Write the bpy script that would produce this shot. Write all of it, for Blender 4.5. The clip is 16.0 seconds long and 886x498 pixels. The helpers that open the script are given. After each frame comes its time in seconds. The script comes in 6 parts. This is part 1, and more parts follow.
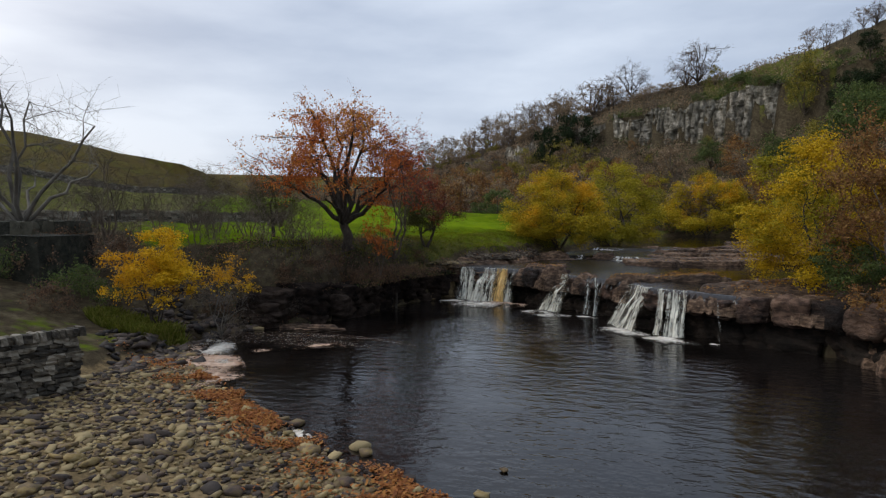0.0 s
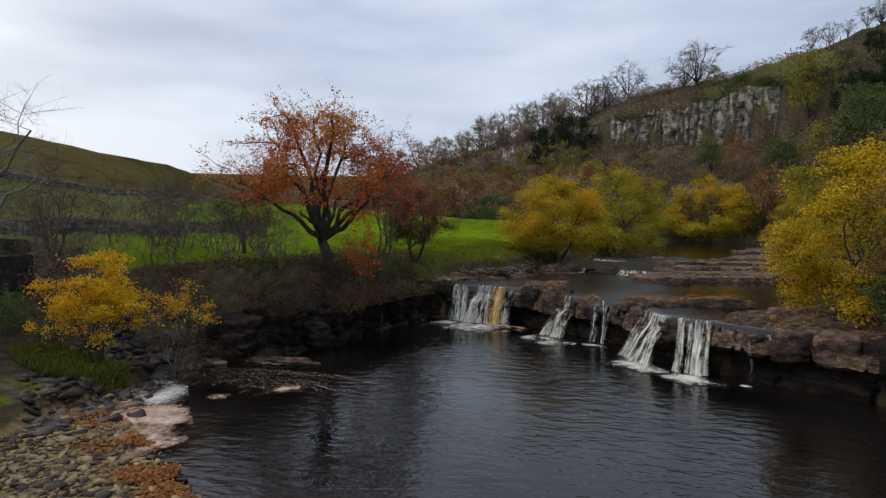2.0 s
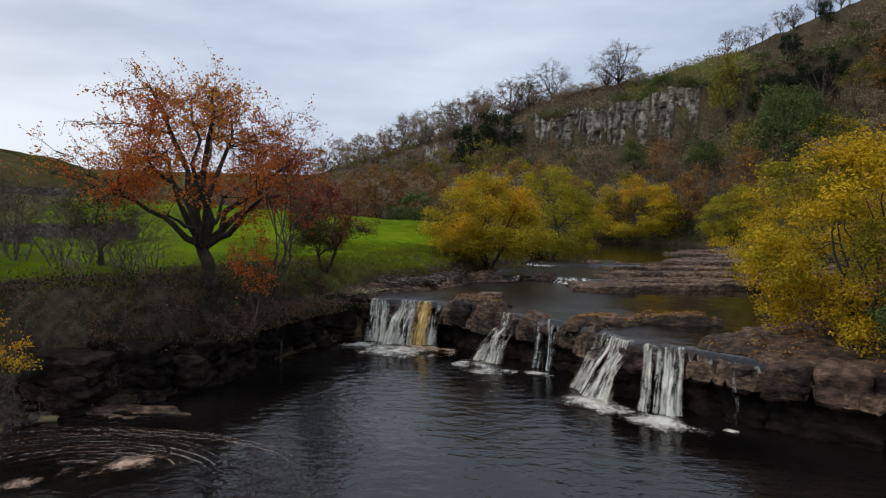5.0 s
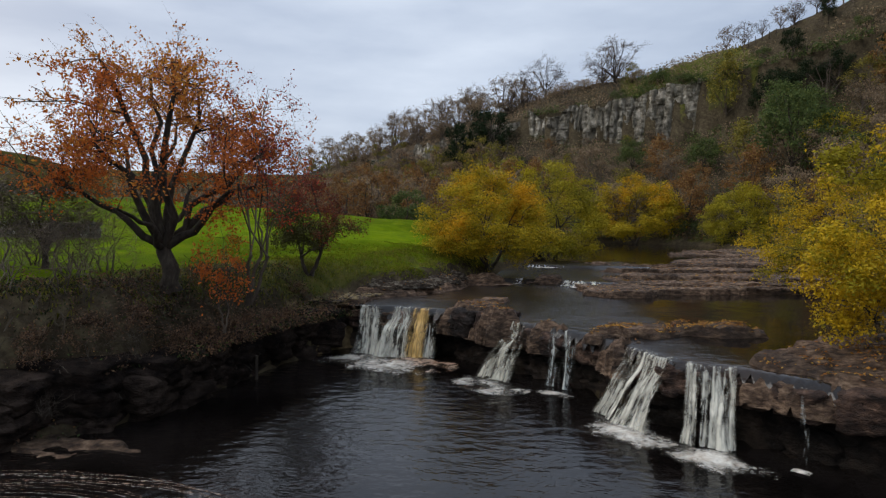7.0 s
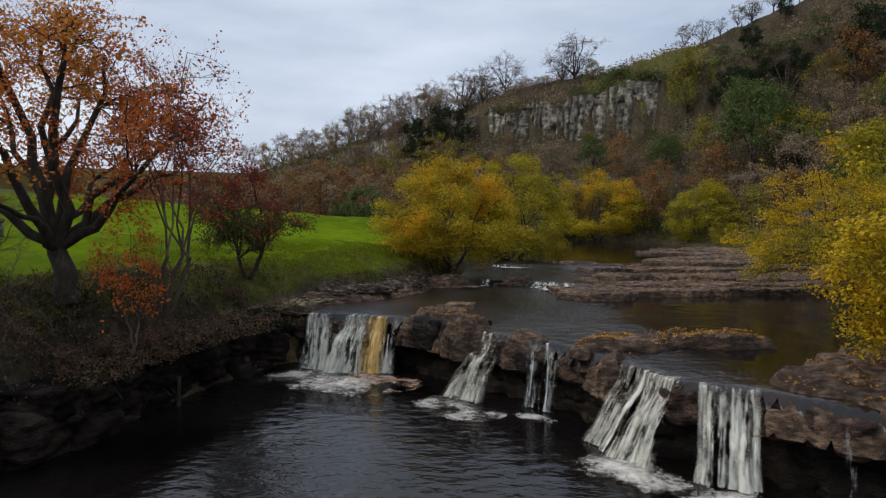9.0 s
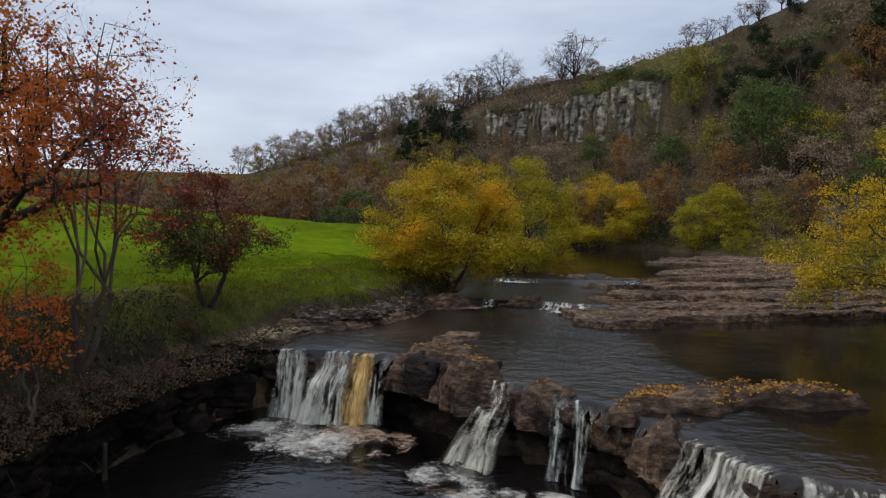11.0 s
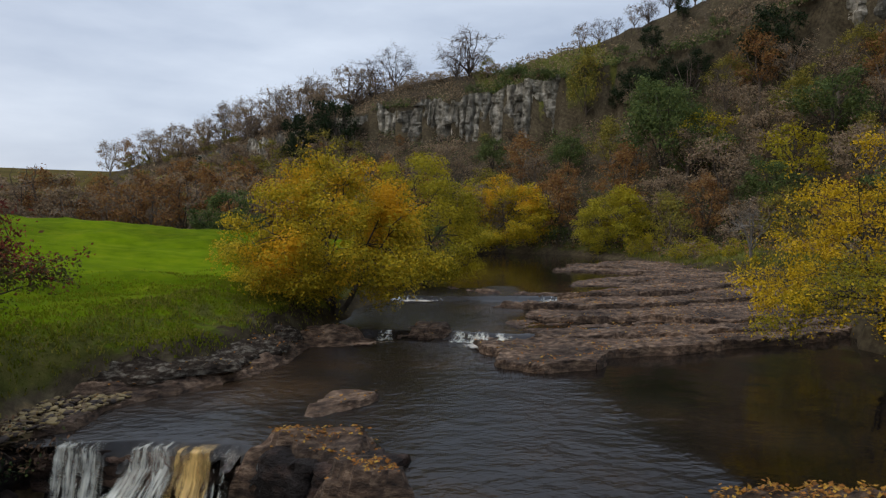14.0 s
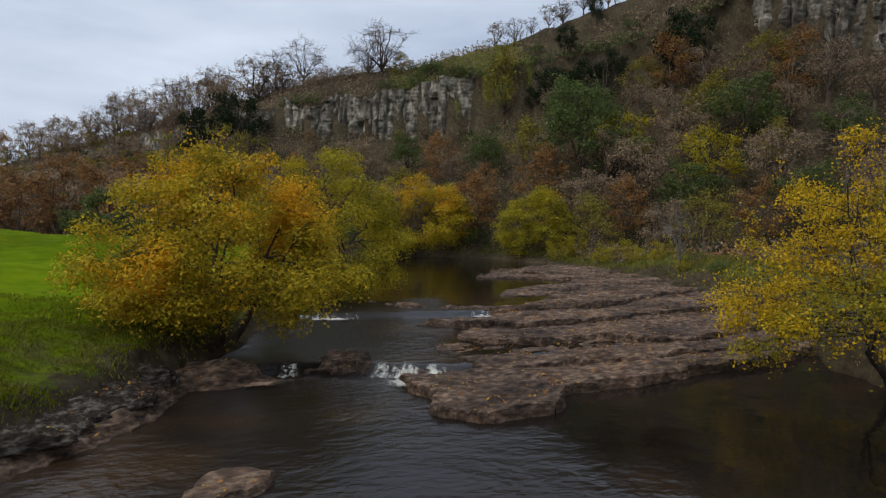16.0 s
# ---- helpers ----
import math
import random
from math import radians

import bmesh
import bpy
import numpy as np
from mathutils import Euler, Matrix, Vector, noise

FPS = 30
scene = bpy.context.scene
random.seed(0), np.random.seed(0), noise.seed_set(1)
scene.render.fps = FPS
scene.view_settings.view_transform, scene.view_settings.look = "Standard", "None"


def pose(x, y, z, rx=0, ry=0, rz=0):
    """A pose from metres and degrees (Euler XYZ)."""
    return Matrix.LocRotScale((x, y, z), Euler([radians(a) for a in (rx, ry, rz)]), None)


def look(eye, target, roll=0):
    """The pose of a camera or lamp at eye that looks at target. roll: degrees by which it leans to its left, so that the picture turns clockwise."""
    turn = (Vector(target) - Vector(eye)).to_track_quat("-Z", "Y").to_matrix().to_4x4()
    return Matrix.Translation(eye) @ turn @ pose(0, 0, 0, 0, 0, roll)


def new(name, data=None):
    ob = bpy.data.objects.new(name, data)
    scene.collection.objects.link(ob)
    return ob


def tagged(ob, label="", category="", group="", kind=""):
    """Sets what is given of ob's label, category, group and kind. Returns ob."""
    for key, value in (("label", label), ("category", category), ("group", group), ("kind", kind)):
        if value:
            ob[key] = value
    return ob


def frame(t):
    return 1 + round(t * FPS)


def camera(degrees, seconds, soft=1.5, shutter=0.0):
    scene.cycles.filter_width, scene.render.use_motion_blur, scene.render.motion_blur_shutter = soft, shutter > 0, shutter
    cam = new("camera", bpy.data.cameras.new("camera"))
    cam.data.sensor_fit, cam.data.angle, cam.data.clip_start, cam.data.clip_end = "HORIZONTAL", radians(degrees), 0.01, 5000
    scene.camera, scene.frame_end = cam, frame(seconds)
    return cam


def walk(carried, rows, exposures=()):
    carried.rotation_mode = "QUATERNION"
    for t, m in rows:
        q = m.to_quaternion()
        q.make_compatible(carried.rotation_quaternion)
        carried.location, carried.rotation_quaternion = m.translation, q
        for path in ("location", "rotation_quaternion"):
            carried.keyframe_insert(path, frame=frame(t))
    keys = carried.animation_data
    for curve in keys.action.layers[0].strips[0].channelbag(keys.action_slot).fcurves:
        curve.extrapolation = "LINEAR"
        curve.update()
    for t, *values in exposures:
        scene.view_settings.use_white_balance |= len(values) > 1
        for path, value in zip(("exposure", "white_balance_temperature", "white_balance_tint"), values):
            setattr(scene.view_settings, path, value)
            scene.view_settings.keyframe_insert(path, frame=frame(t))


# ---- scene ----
cam = camera(70.2, 16.0, soft=1.25)
PATH = [
    (0, (1.601, 2.059, 5.065), (1.242, 4.024, 4.964), 0.2),
    (0.5, (1.406, 2.932, 5.237), (1.047, 4.897, 5.135), 0.2),
    (1, (1.255, 3.841, 5.454), (0.894, 5.805, 5.351), 0.2),
    (1.5, (1.144, 4.741, 5.65), (0.781, 6.705, 5.549), 0.3),
    (2, (1.121, 5.59, 5.82), (0.782, 7.559, 5.717), 0.3),
    (2.5, (1.062, 6.434, 5.924), (0.724, 8.402, 5.822), 0.2),
    (3, (0.963, 7.298, 5.962), (0.616, 9.265, 5.86), 0.3),
    (3.5, (0.93, 8.216, 5.962), (0.629, 10.191, 5.86), 0.2),
    (4, (0.805, 9.086, 5.958), (0.618, 11.075, 5.855), 0.2),
    (4.2, (0.772, 9.459, 5.983), (0.615, 11.45, 5.878), 0.2),
    (6.5, (0.163, 13.378, 5.817), (0.091, 15.374, 5.715), 0.4),
    (7, (0.073, 14.171, 5.771), (0.006, 16.167, 5.669), 0.4),
    (7.5, (0.034, 14.962, 5.704), (-0.032, 16.958, 5.602), 0.5),
    (8, (-0.02, 15.76, 5.648), (-0.046, 17.758, 5.547), 0.4),
    (8.5, (-0.067, 16.585, 5.585), (-0.029, 18.582, 5.484), 0.3),
    (8.7, (-0.093, 16.916, 5.585), (-0.034, 18.912, 5.481), 0.3),
    (11, (-0.093, 21.445, 6.055), (-0.011, 23.441, 5.956), 0.5),
    (11.5, (-0.068, 22.481, 6.168), (0.07, 24.474, 6.068), 0.5),
    (12, (0.021, 23.507, 6.228), (0.264, 25.49, 6.13), 0.4),
    (12.5, (0.11, 24.507, 6.279), (0.414, 26.481, 6.181), 0.3),
    (13, (0.255, 25.547, 6.331), (0.639, 27.507, 6.234), 0.3),
    (13.5, (0.38, 26.588, 6.367), (0.764, 28.548, 6.27), 0.3),
    (14, (0.502, 27.602, 6.41), (0.919, 29.556, 6.313), 0.3),
    (14.5, (0.62, 28.634, 6.448), (1.111, 30.57, 6.352), 0.3),
    (15, (0.785, 29.613, 6.499), (1.332, 31.535, 6.404), 0.2),
    (15.5, (0.995, 30.663, 6.53), (1.605, 32.565, 6.435), 0.3),
    (16, (1.201, 31.74, 6.586), (1.885, 33.617, 6.492), 0.3),
]
walk(cam, [(t, look(eye, target, roll)) for t, eye, target, roll in PATH])

scene.view_settings.exposure = 0.09

# ---- light ----
world = bpy.data.worlds.new("overcast_sky")
scene.world = world
world.use_nodes = True
wn, wl = world.node_tree.nodes, world.node_tree.links
wn.clear()
w_out, w_bg, w_sky = wn.new("ShaderNodeOutputWorld"), wn.new("ShaderNodeBackground"), wn.new("ShaderNodeTexSky")
w_sky.sky_type, w_sky.sun_disc = "NISHITA", False
w_sky.sun_elevation, w_sky.sun_rotation = radians(32), radians(-55)
w_sky.air_density, w_sky.dust_density = 1.0, 3.0
w_tc, w_map, w_noise, w_ramp, w_mix, w_gain = (wn.new("ShaderNodeTexCoord"), wn.new("ShaderNodeMapping"), wn.new("ShaderNodeTexNoise"),
                                       wn.new("ShaderNodeValToRGB"), wn.new("ShaderNodeMix"), wn.new("ShaderNodeMix"))
w_map.inputs["Scale"].default_value = (1.0, 1.0, 3.6)
w_map.inputs["Location"].default_value = (0.35, 0.1, 0.2)
w_noise.inputs["Scale"].default_value, w_noise.inputs["Detail"].default_value = 1.9, 7
w_noise.inputs["Roughness"].default_value = 0.5
w_ramp.color_ramp.elements[0].position, w_ramp.color_ramp.elements[0].color = 0.36, (3.9, 4.7, 6.2, 1)
w_ramp.color_ramp.elements[1].position, w_ramp.color_ramp.elements[1].color = 0.64, (6.9, 7.7, 9.0, 1)
w_mix.data_type, w_gain.data_type = "RGBA", "RGBA"
w_mix.inputs[0].default_value = 0.88
wl.new(w_tc.outputs["Generated"], w_map.inputs[0])
wl.new(w_map.outputs[0], w_noise.inputs[0])
wl.new(w_noise.outputs["Fac"], w_ramp.inputs[0])
wl.new(w_sky.outputs[0], w_mix.inputs[6])
wl.new(w_ramp.outputs[0], w_mix.inputs[7])
# thicker light from high overhead, as under any overcast
w_sep, w_high = wn.new("ShaderNodeSeparateXYZ"), wn.new("ShaderNodeMapRange")
w_high.inputs[1].default_value, w_high.inputs[2].default_value, w_high.inputs[3].default_value, w_high.inputs[4].default_value = 0.36, 1.0, 1.0, 1.85
wl.new(w_tc.outputs["Generated"], w_sep.inputs[0])
wl.new(w_sep.outputs[2], w_high.inputs[0])
w_gain.blend_type = "MULTIPLY"
w_gain.inputs[0].default_value = 1.0
wl.new(w_mix.outputs[2], w_gain.inputs[6])
wl.new(w_high.outputs[0], w_gain.inputs[7])
wl.new(w_gain.outputs[2], w_bg.inputs[0])
w_bg.inputs[1].default_value = 0.1
wl.new(w_bg.outputs[0], w_out.inputs[0])

sun_data = bpy.data.lights.new("sun", "SUN")
sun_data.energy, sun_data.angle, sun_data.color = 1.5, radians(35), (1.0, 0.95, 0.88)
sun = new("sun", sun_data)
sun.matrix_world = look((-60, 40, 60), (0, 40, 0))


# ---- materials ----
def ramp_of(nodes, cols, lo=0.3, hi=0.7):
    r = nodes.new("ShaderNodeValToRGB")
    el = r.color_ramp.elements
    while len(el) < len(cols):
        el.new(0.5)
    for i, c in enumerate(cols):
        el[i].position = lo + (hi - lo) * i / max(1, len(cols) - 1)
        el[i].color = (*c, 1)
    return r


def noise_of(nodes, links, vec, scale, detail=5.0, rough=0.6):
    n = nodes.new("ShaderNodeTexNoise")
    n.inputs["Scale"].default_value, n.inputs["Detail"].default_value, n.inputs["Roughness"].default_value = scale, detail, rough
    links.new(vec, n.inputs["Vector"])
    return n


def mixc(nodes, links, fac, a, b, blend="MIX"):
    m = nodes.new("ShaderNodeMix")
    m.data_type, m.blend_type = "RGBA", blend
    for sock, v in ((m.inputs[0], fac), (m.inputs[6], a), (m.inputs[7], b)):
        if hasattr(v, "is_output"):
            links.new(v, sock)
        elif isinstance(v, tuple):
            sock.default_value = (*v, 1)
        else:
            sock.default_value = v
    return m.outputs[2]


def math_of(nodes, links, op, a, b):
    m = nodes.new("ShaderNodeMath")
    m.operation = op
    for sock, v in ((m.inputs[0], a), (m.inputs[1], b)):
        if hasattr(v, "is_output"):
            links.new(v, sock)
        else:
            sock.default_value = v
    return m.outputs[0]


def base_mat(name):
    m = bpy.data.materials.new(name)
    m.use_nodes = True
    nodes, links = m.node_tree.nodes, m.node_tree.links
    b = nodes["Principled BSDF"]
    geo = nodes.new("ShaderNodeNewGeometry")
    return m, nodes, links, b, geo


def mottled(name, cols, scale=3.0, rough=0.85, bump=0.4, bscale=18.0, bdist=0.05, rnd="", stretch=(1, 1, 1), large=0.35, spec=0.3, vary=0.5):
    """A rough natural surface: grain, larger stains, relief; rnd: 'island' or 'object' to vary piece by piece."""
    m, nodes, links, b, geo = base_mat(name)
    mp = nodes.new("ShaderNodeMapping")
    mp.inputs["Scale"].default_value = stretch
    links.new(geo.outputs["Position"], mp.inputs[0])
    vec = mp.outputs[0]
    grain = noise_of(nodes, links, vec, scale)
    fac = grain.outputs["Fac"]
    if rnd:
        src = geo.outputs["Random Per Island"] if rnd == "island" else nodes.new("ShaderNodeObjectInfo").outputs["Random"]
        fac = math_of(nodes, links, "ADD", fac, math_of(nodes, links, "MULTIPLY", math_of(nodes, links, "SUBTRACT", src, 0.5), vary))
    r = ramp_of(nodes, cols)
    links.new(fac, r.inputs[0])
    big = noise_of(nodes, links, vec, scale * 0.13, 3.0)
    dark = ramp_of(nodes, [(1 - large,) * 3, (1 + large * 0.6,) * 3], 0.35, 0.65)
    links.new(big.outputs["Fac"], dark.inputs[0])
    links.new(mixc(nodes, links, 1.0, r.outputs[0], dark.outputs[0], "MULTIPLY"), b.inputs["Base Color"])
    b.inputs["Roughness"].default_value = rough
    b.inputs["Specular IOR Level"].default_value = spec
    fine = noise_of(nodes, links, vec, bscale, 6.0, 0.65)
    bp = nodes.new("ShaderNodeBump")
    bp.inputs["Strength"].default_value, bp.inputs["Distance"].default_value = bump, bdist
    links.new(fine.outputs["Fac"], bp.inputs["Height"])
    links.new(bp.outputs[0], b.inputs["Normal"])
    return m


def leafy(name, cols, patch=None, patch_scale=0.7, glow=0.3, turned=False):
    """Leaves: each its own shade, with patches of another colour through the crown, some light passing through.
    turned: the other colour goes by how far each leaf has turned, from its crown."""
    m, nodes, links, b, geo = base_mat(name)
    r = ramp_of(nodes, cols, 0.05, 0.95)
    links.new(geo.outputs["Random Per Island"], r.inputs[0])
    col = r.outputs[0]
    if patch:
        f = ramp_of(nodes, [(0, 0, 0), (1, 1, 1)], 0.47, 0.6)
        if turned:
            n = nodes.new("ShaderNodeAttribute")
            n.attribute_name = "turn"
        else:
            n = noise_of(nodes, links, geo.outputs["Position"], patch_scale, 2.0)
        links.new(n.outputs["Fac"], f.inputs[0])
        col = mixc(nodes, links, f.outputs[0], col, patch)
    links.new(col, b.inputs["Base Color"])
    b.inputs["Roughness"].default_value, b.inputs["Specular IOR Level"].default_value = 0.7, 0.08
    tr, mx, out = nodes.new("ShaderNodeBsdfTranslucent"), nodes.new("ShaderNodeMixShader"), nodes["Material Output"]
    links.new(col, tr.inputs[0])
    mx.inputs[0].default_value = glow
    links.new(b.outputs[0], mx.inputs[1])
    links.new(tr.outputs[0], mx.inputs[2])
    links.new(mx.outputs[0], out.inputs[0])
    return m


def water_mat(name, col, ripple, strength, rough=0.06, streak=1.0, angle=0.0, shallow=None, swift=False):
    m, nodes, links, b, geo = base_mat(name)
    mp = nodes.new("ShaderNodeMapping")
    mp.inputs["Scale"].default_value = (1, streak, 1)
    mp.inputs["Rotation"].default_value = (0, 0, radians(angle))
    links.new(geo.outputs["Position"], mp.inputs[0])
    n1 = noise_of(nodes, links, mp.outputs[0], ripple, 3.5, 0.55)
    n2 = noise_of(nodes, links, geo.outputs["Position"], 0.22, 2.0)
    calm = ramp_of(nodes, [(0.35,) * 3, (1,) * 3], 0.35, 0.62)
    links.new(n2.outputs["Fac"], calm.inputs[0])
    bp = nodes.new("ShaderNodeBump")
    bp.inputs["Distance"].default_value = 0.1
    power = math_of(nodes, links, "MULTIPLY", calm.outputs[0], strength)
    if swift:
        run = nodes.new("ShaderNodeAttribute")
        run.attribute_name = "swift"
        power = math_of(nodes, links, "MULTIPLY", power, math_of(nodes, links, "ADD", math_of(nodes, links, "MULTIPLY", run.outputs["Fac"], 0.85), 0.15))
        links.new(math_of(nodes, links, "ADD", math_of(nodes, links, "MULTIPLY", run.outputs["Fac"], 0.22), 0.05), b.inputs["Roughness"])
    links.new(power, bp.inputs["Strength"])
    links.new(n1.outputs["Fac"], bp.inputs["Height"])
    links.new(bp.outputs[0], b.inputs["Normal"])
    shade = ramp_of(nodes, [tuple(c * 0.6 for c in col), tuple(c * 1.5 for c in col), shallow or tuple(c * 1.5 for c in col)], 0.35, 0.72)
    links.new(n2.outputs["Fac"], shade.inputs[0])
    links.new(shade.outputs[0], b.inputs["Base Color"])
    b.inputs["IOR"].default_value = 1.33
    if not swift:
        b.inputs["Roughness"].default_value = rough
    return m


def falling_mat(name, col, cover):
    """White water: threads drawn out along the fall, glassy at the lip, closing up to white lower down."""
    m, nodes, links, b, geo = base_mat(name)
    flow, edge = nodes.new("ShaderNodeAttribute"), nodes.new("ShaderNodeAttribute")
    flow.attribute_name, edge.attribute_name = "flow", "edge"
    sep = nodes.new("ShaderNodeSeparateXYZ")
    links.new(flow.outputs["Vector"], sep.inputs[0])

    def threads(across, down, detail):
        mp = nodes.new("ShaderNodeMapping")
        mp.inputs["Scale"].default_value = (across, down, 1)
        links.new(flow.outputs["Vector"], mp.inputs[0])
        return noise_of(nodes, links, mp.outputs[0], 1.0, detail, 0.55).outputs["Fac"]

    broad, fine, froth = threads(3.0, 0.8, 2.0), threads(10.0, 1.3, 3.0), threads(7.0, 7.0, 4.0)
    mix = math_of(nodes, links, "ADD", math_of(nodes, links, "MULTIPLY", broad, 1.5), math_of(nodes, links, "MULTIPLY", fine, 0.55))
    mix = math_of(nodes, links, "SUBTRACT", mix, 0.525)
    mix = math_of(nodes, links, "ADD", mix, math_of(nodes, links, "MULTIPLY", math_of(nodes, links, "SUBTRACT", froth, 0.5), 0.6))
    low = ramp_of(nodes, [(0.0,) * 3, (0.05,) * 3, (0.06,) * 3, (0.16,) * 3], 0.0, 1.0)
    links.new(sep.outputs[1], low.inputs[0])
    mix = math_of(nodes, links, "ADD", mix, low.outputs[0])
    rim = ramp_of(nodes, [(0.0,) * 3, (1.0,) * 3], 0.0, 0.5)
    links.new(math_of(nodes, links, "ADD", edge.outputs["Fac"], math_of(nodes, links, "MULTIPLY", math_of(nodes, links, "SUBTRACT", fine, 0.5), 0.5)), rim.inputs[0])
    a = ramp_of(nodes, [(0.0,) * 3, (0.5,) * 3, (0.97,) * 3], 0.80 - 0.34 * cover, 1.12 - 0.34 * cover)
    links.new(mix, a.inputs[0])
    links.new(math_of(nodes, links, "MULTIPLY", a.outputs[0], rim.outputs[0]), b.inputs["Alpha"])
    shade = ramp_of(nodes, [tuple(c * 0.5 for c in col), tuple(c * 0.8 for c in col), col], 0.32, 0.66)
    links.new(math_of(nodes, links, "ADD", math_of(nodes, links, "MULTIPLY", fine, 0.6), math_of(nodes, links, "MULTIPLY", froth, 0.4)), shade.inputs[0])
    links.new(shade.outputs[0], b.inputs["Base Color"])
    b.inputs["Roughness"].default_value = 0.5
    return m


def foam_mat(name, cols, scale, lo, hi):
    m, nodes, links, b, geo = base_mat(name)
    n = noise_of(nodes, links, geo.outputs["Position"], scale, 7.0, 0.68)
    att = nodes.new("ShaderNodeAttribute")
    att.attribute_name = "cover"
    f = math_of(nodes, links, "ADD", n.outputs["Fac"], att.outputs["Fac"])
    r = ramp_of(nodes, [(0, 0, 0), (1, 1, 1)], lo, hi)
    links.new(f, r.inputs[0])
    links.new(r.outputs[0], b.inputs["Alpha"])
    n2 = noise_of(nodes, links, geo.outputs["Position"], scale * 0.6, 5.0)
    c = ramp_of(nodes, cols, 0.35, 0.65)
    links.new(n2.outputs["Fac"], c.inputs[0])
    links.new(c.outputs[0], b.inputs["Base Color"])
    b.inputs["Roughness"].default_value = 0.5
    return m


def ground_mat():
    """One sheet of ground: bare earth, grazed turf, rough grass, shingle and leaf litter, by what grows where."""
    m, nodes, links, b, geo = base_mat("ground")
    pos = geo.outputs["Position"]
    att = nodes.new("ShaderNodeAttribute")
    att.attribute_name = "cover"
    sep = nodes.new("ShaderNodeSeparateColor")
    links.new(att.outputs["Color"], sep.inputs[0])
    edge = noise_of(nodes, links, pos, 1.3, 5.0)

    def zone(sock):
        v = math_of(nodes, links, "ADD", sock, math_of(nodes, links, "MULTIPLY", math_of(nodes, links, "SUBTRACT", edge.outputs["Fac"], 0.5), 0.9))
        r = ramp_of(nodes, [(0, 0, 0), (1, 1, 1)], 0.38, 0.62)
        links.new(v, r.inputs[0])
        return r.outputs[0]

    def tex(scale, cols):
        n, r = noise_of(nodes, links, pos, scale, 6.0), ramp_of(nodes, cols)
        links.new(n.outputs["Fac"], r.inputs[0])
        n2, r2 = noise_of(nodes, links, pos, scale * 0.12, 3.0), ramp_of(nodes, [(0.7,) * 3, (1.2,) * 3], 0.35, 0.65)
        links.new(n2.outputs["Fac"], r2.inputs[0])
        return mixc(nodes, links, 1.0, r.outputs[0], r2.outputs[0], "MULTIPLY")

    earth = tex(2.5, [(0.030, 0.024, 0.016), (0.060, 0.046, 0.028), (0.095, 0.078, 0.045)])
    turf = tex(0.9, [(0.062, 0.098, 0.001), (0.088, 0.132, 0.0015), (0.125, 0.155, 0.004)])
    heath = tex(0.25, [(0.042, 0.030, 0.012), (0.075, 0.055, 0.016), (0.085, 0.080, 0.018)])
    rough = tex(1.6, [(0.045, 0.048, 0.012), (0.075, 0.078, 0.018), (0.12, 0.105, 0.032)])
    stones = tex(5.0, [(0.07, 0.05, 0.03), (0.16, 0.115, 0.06), (0.24, 0.17, 0.09)])
    c = mixc(nodes, links, zone(sep.outputs[2]), earth, stones)
    c = mixc(nodes, links, zone(sep.outputs[1]), c, rough)
    c = mixc(nodes, links, zone(sep.outputs[0]), c, turf)
    c = mixc(nodes, links, zone(att.outputs["Alpha"]), c, heath)
    links.new(c, b.inputs["Base Color"])
    b.inputs["Roughness"].default_value, b.inputs["Specular IOR Level"].default_value = 1.0, 0.02
    fine = noise_of(nodes, links, pos, 7.0, 8.0, 0.7)
    bp = nodes.new("ShaderNodeBump")
    bp.inputs["Strength"].default_value, bp.inputs["Distance"].default_value = 0.7, 0.12
    links.new(fine.outputs["Fac"], bp.inputs["Height"])
    links.new(bp.outputs[0], b.inputs["Normal"])
    return m


M_GROUND = ground_mat()
M_ROCK = mottled("wet_sandstone", [(0.013, 0.008, 0.006), (0.068, 0.040, 0.028), (0.19, 0.116, 0.078)], 2.6, 0.7, 1.0, 5, 0.22, "object", (1, 1, 2.0), 0.6, 0.2)
M_LICHEN = mottled("lichen_crusted_stone", [(0.014, 0.010, 0.007), (0.042, 0.030, 0.021), (0.20, 0.175, 0.135)], 4.5, 0.9, 1.0, 9, 0.12, "", (1, 1, 2.5), 0.6, 0.1)
# wet rock of the recessed courses; their shade is put into the dark colour
M_WET_SHADED = mottled("shaded_wet_rock", [(0.009, 0.0075, 0.006), (0.027, 0.020, 0.015), (0.07, 0.049, 0.035)], 1.6, 0.8, 1.0, 5, 0.15, "object", (1, 1, 1.5), 0.5, 0.12, 0.15)
# dark wet earth, deepened by the undercut's shade painted into the colour
M_SHADED_BANK = mottled("shaded_peaty_earth", [(0.010, 0.008, 0.007), (0.028, 0.020, 0.016), (0.06, 0.044, 0.034)], 2.2, 0.95, 1.0, 7, 0.15, "object", (1, 1, 1.3), 0.5, 0.05, 0.2)
M_SLAB = mottled("bedded_sandstone", [(0.015, 0.009, 0.006), (0.100, 0.061, 0.038), (0.27, 0.182, 0.118)], 3.4, 0.75, 1.0, 8, 0.12, "", (0.9, 1.4, 2.5), 0.6, 0.2)
M_LIME = mottled("pale_limestone", [(0.04, 0.032, 0.024), (0.20, 0.175, 0.13), (0.48, 0.43, 0.35)], 1.1, 0.9, 1.0, 3.0, 0.4, "", (1, 1, 0.55), 0.6)
M_STONE = mottled("river_stone", [(0.034, 0.024, 0.018), (0.085, 0.052, 0.034), (0.110, 0.078, 0.030), (0.12, 0.080, 0.046), (0.20, 0.135, 0.045), (0.24, 0.18, 0.085)], 3.0, 0.8, 0.4, 22, 0.02, "island", vary=0.75)
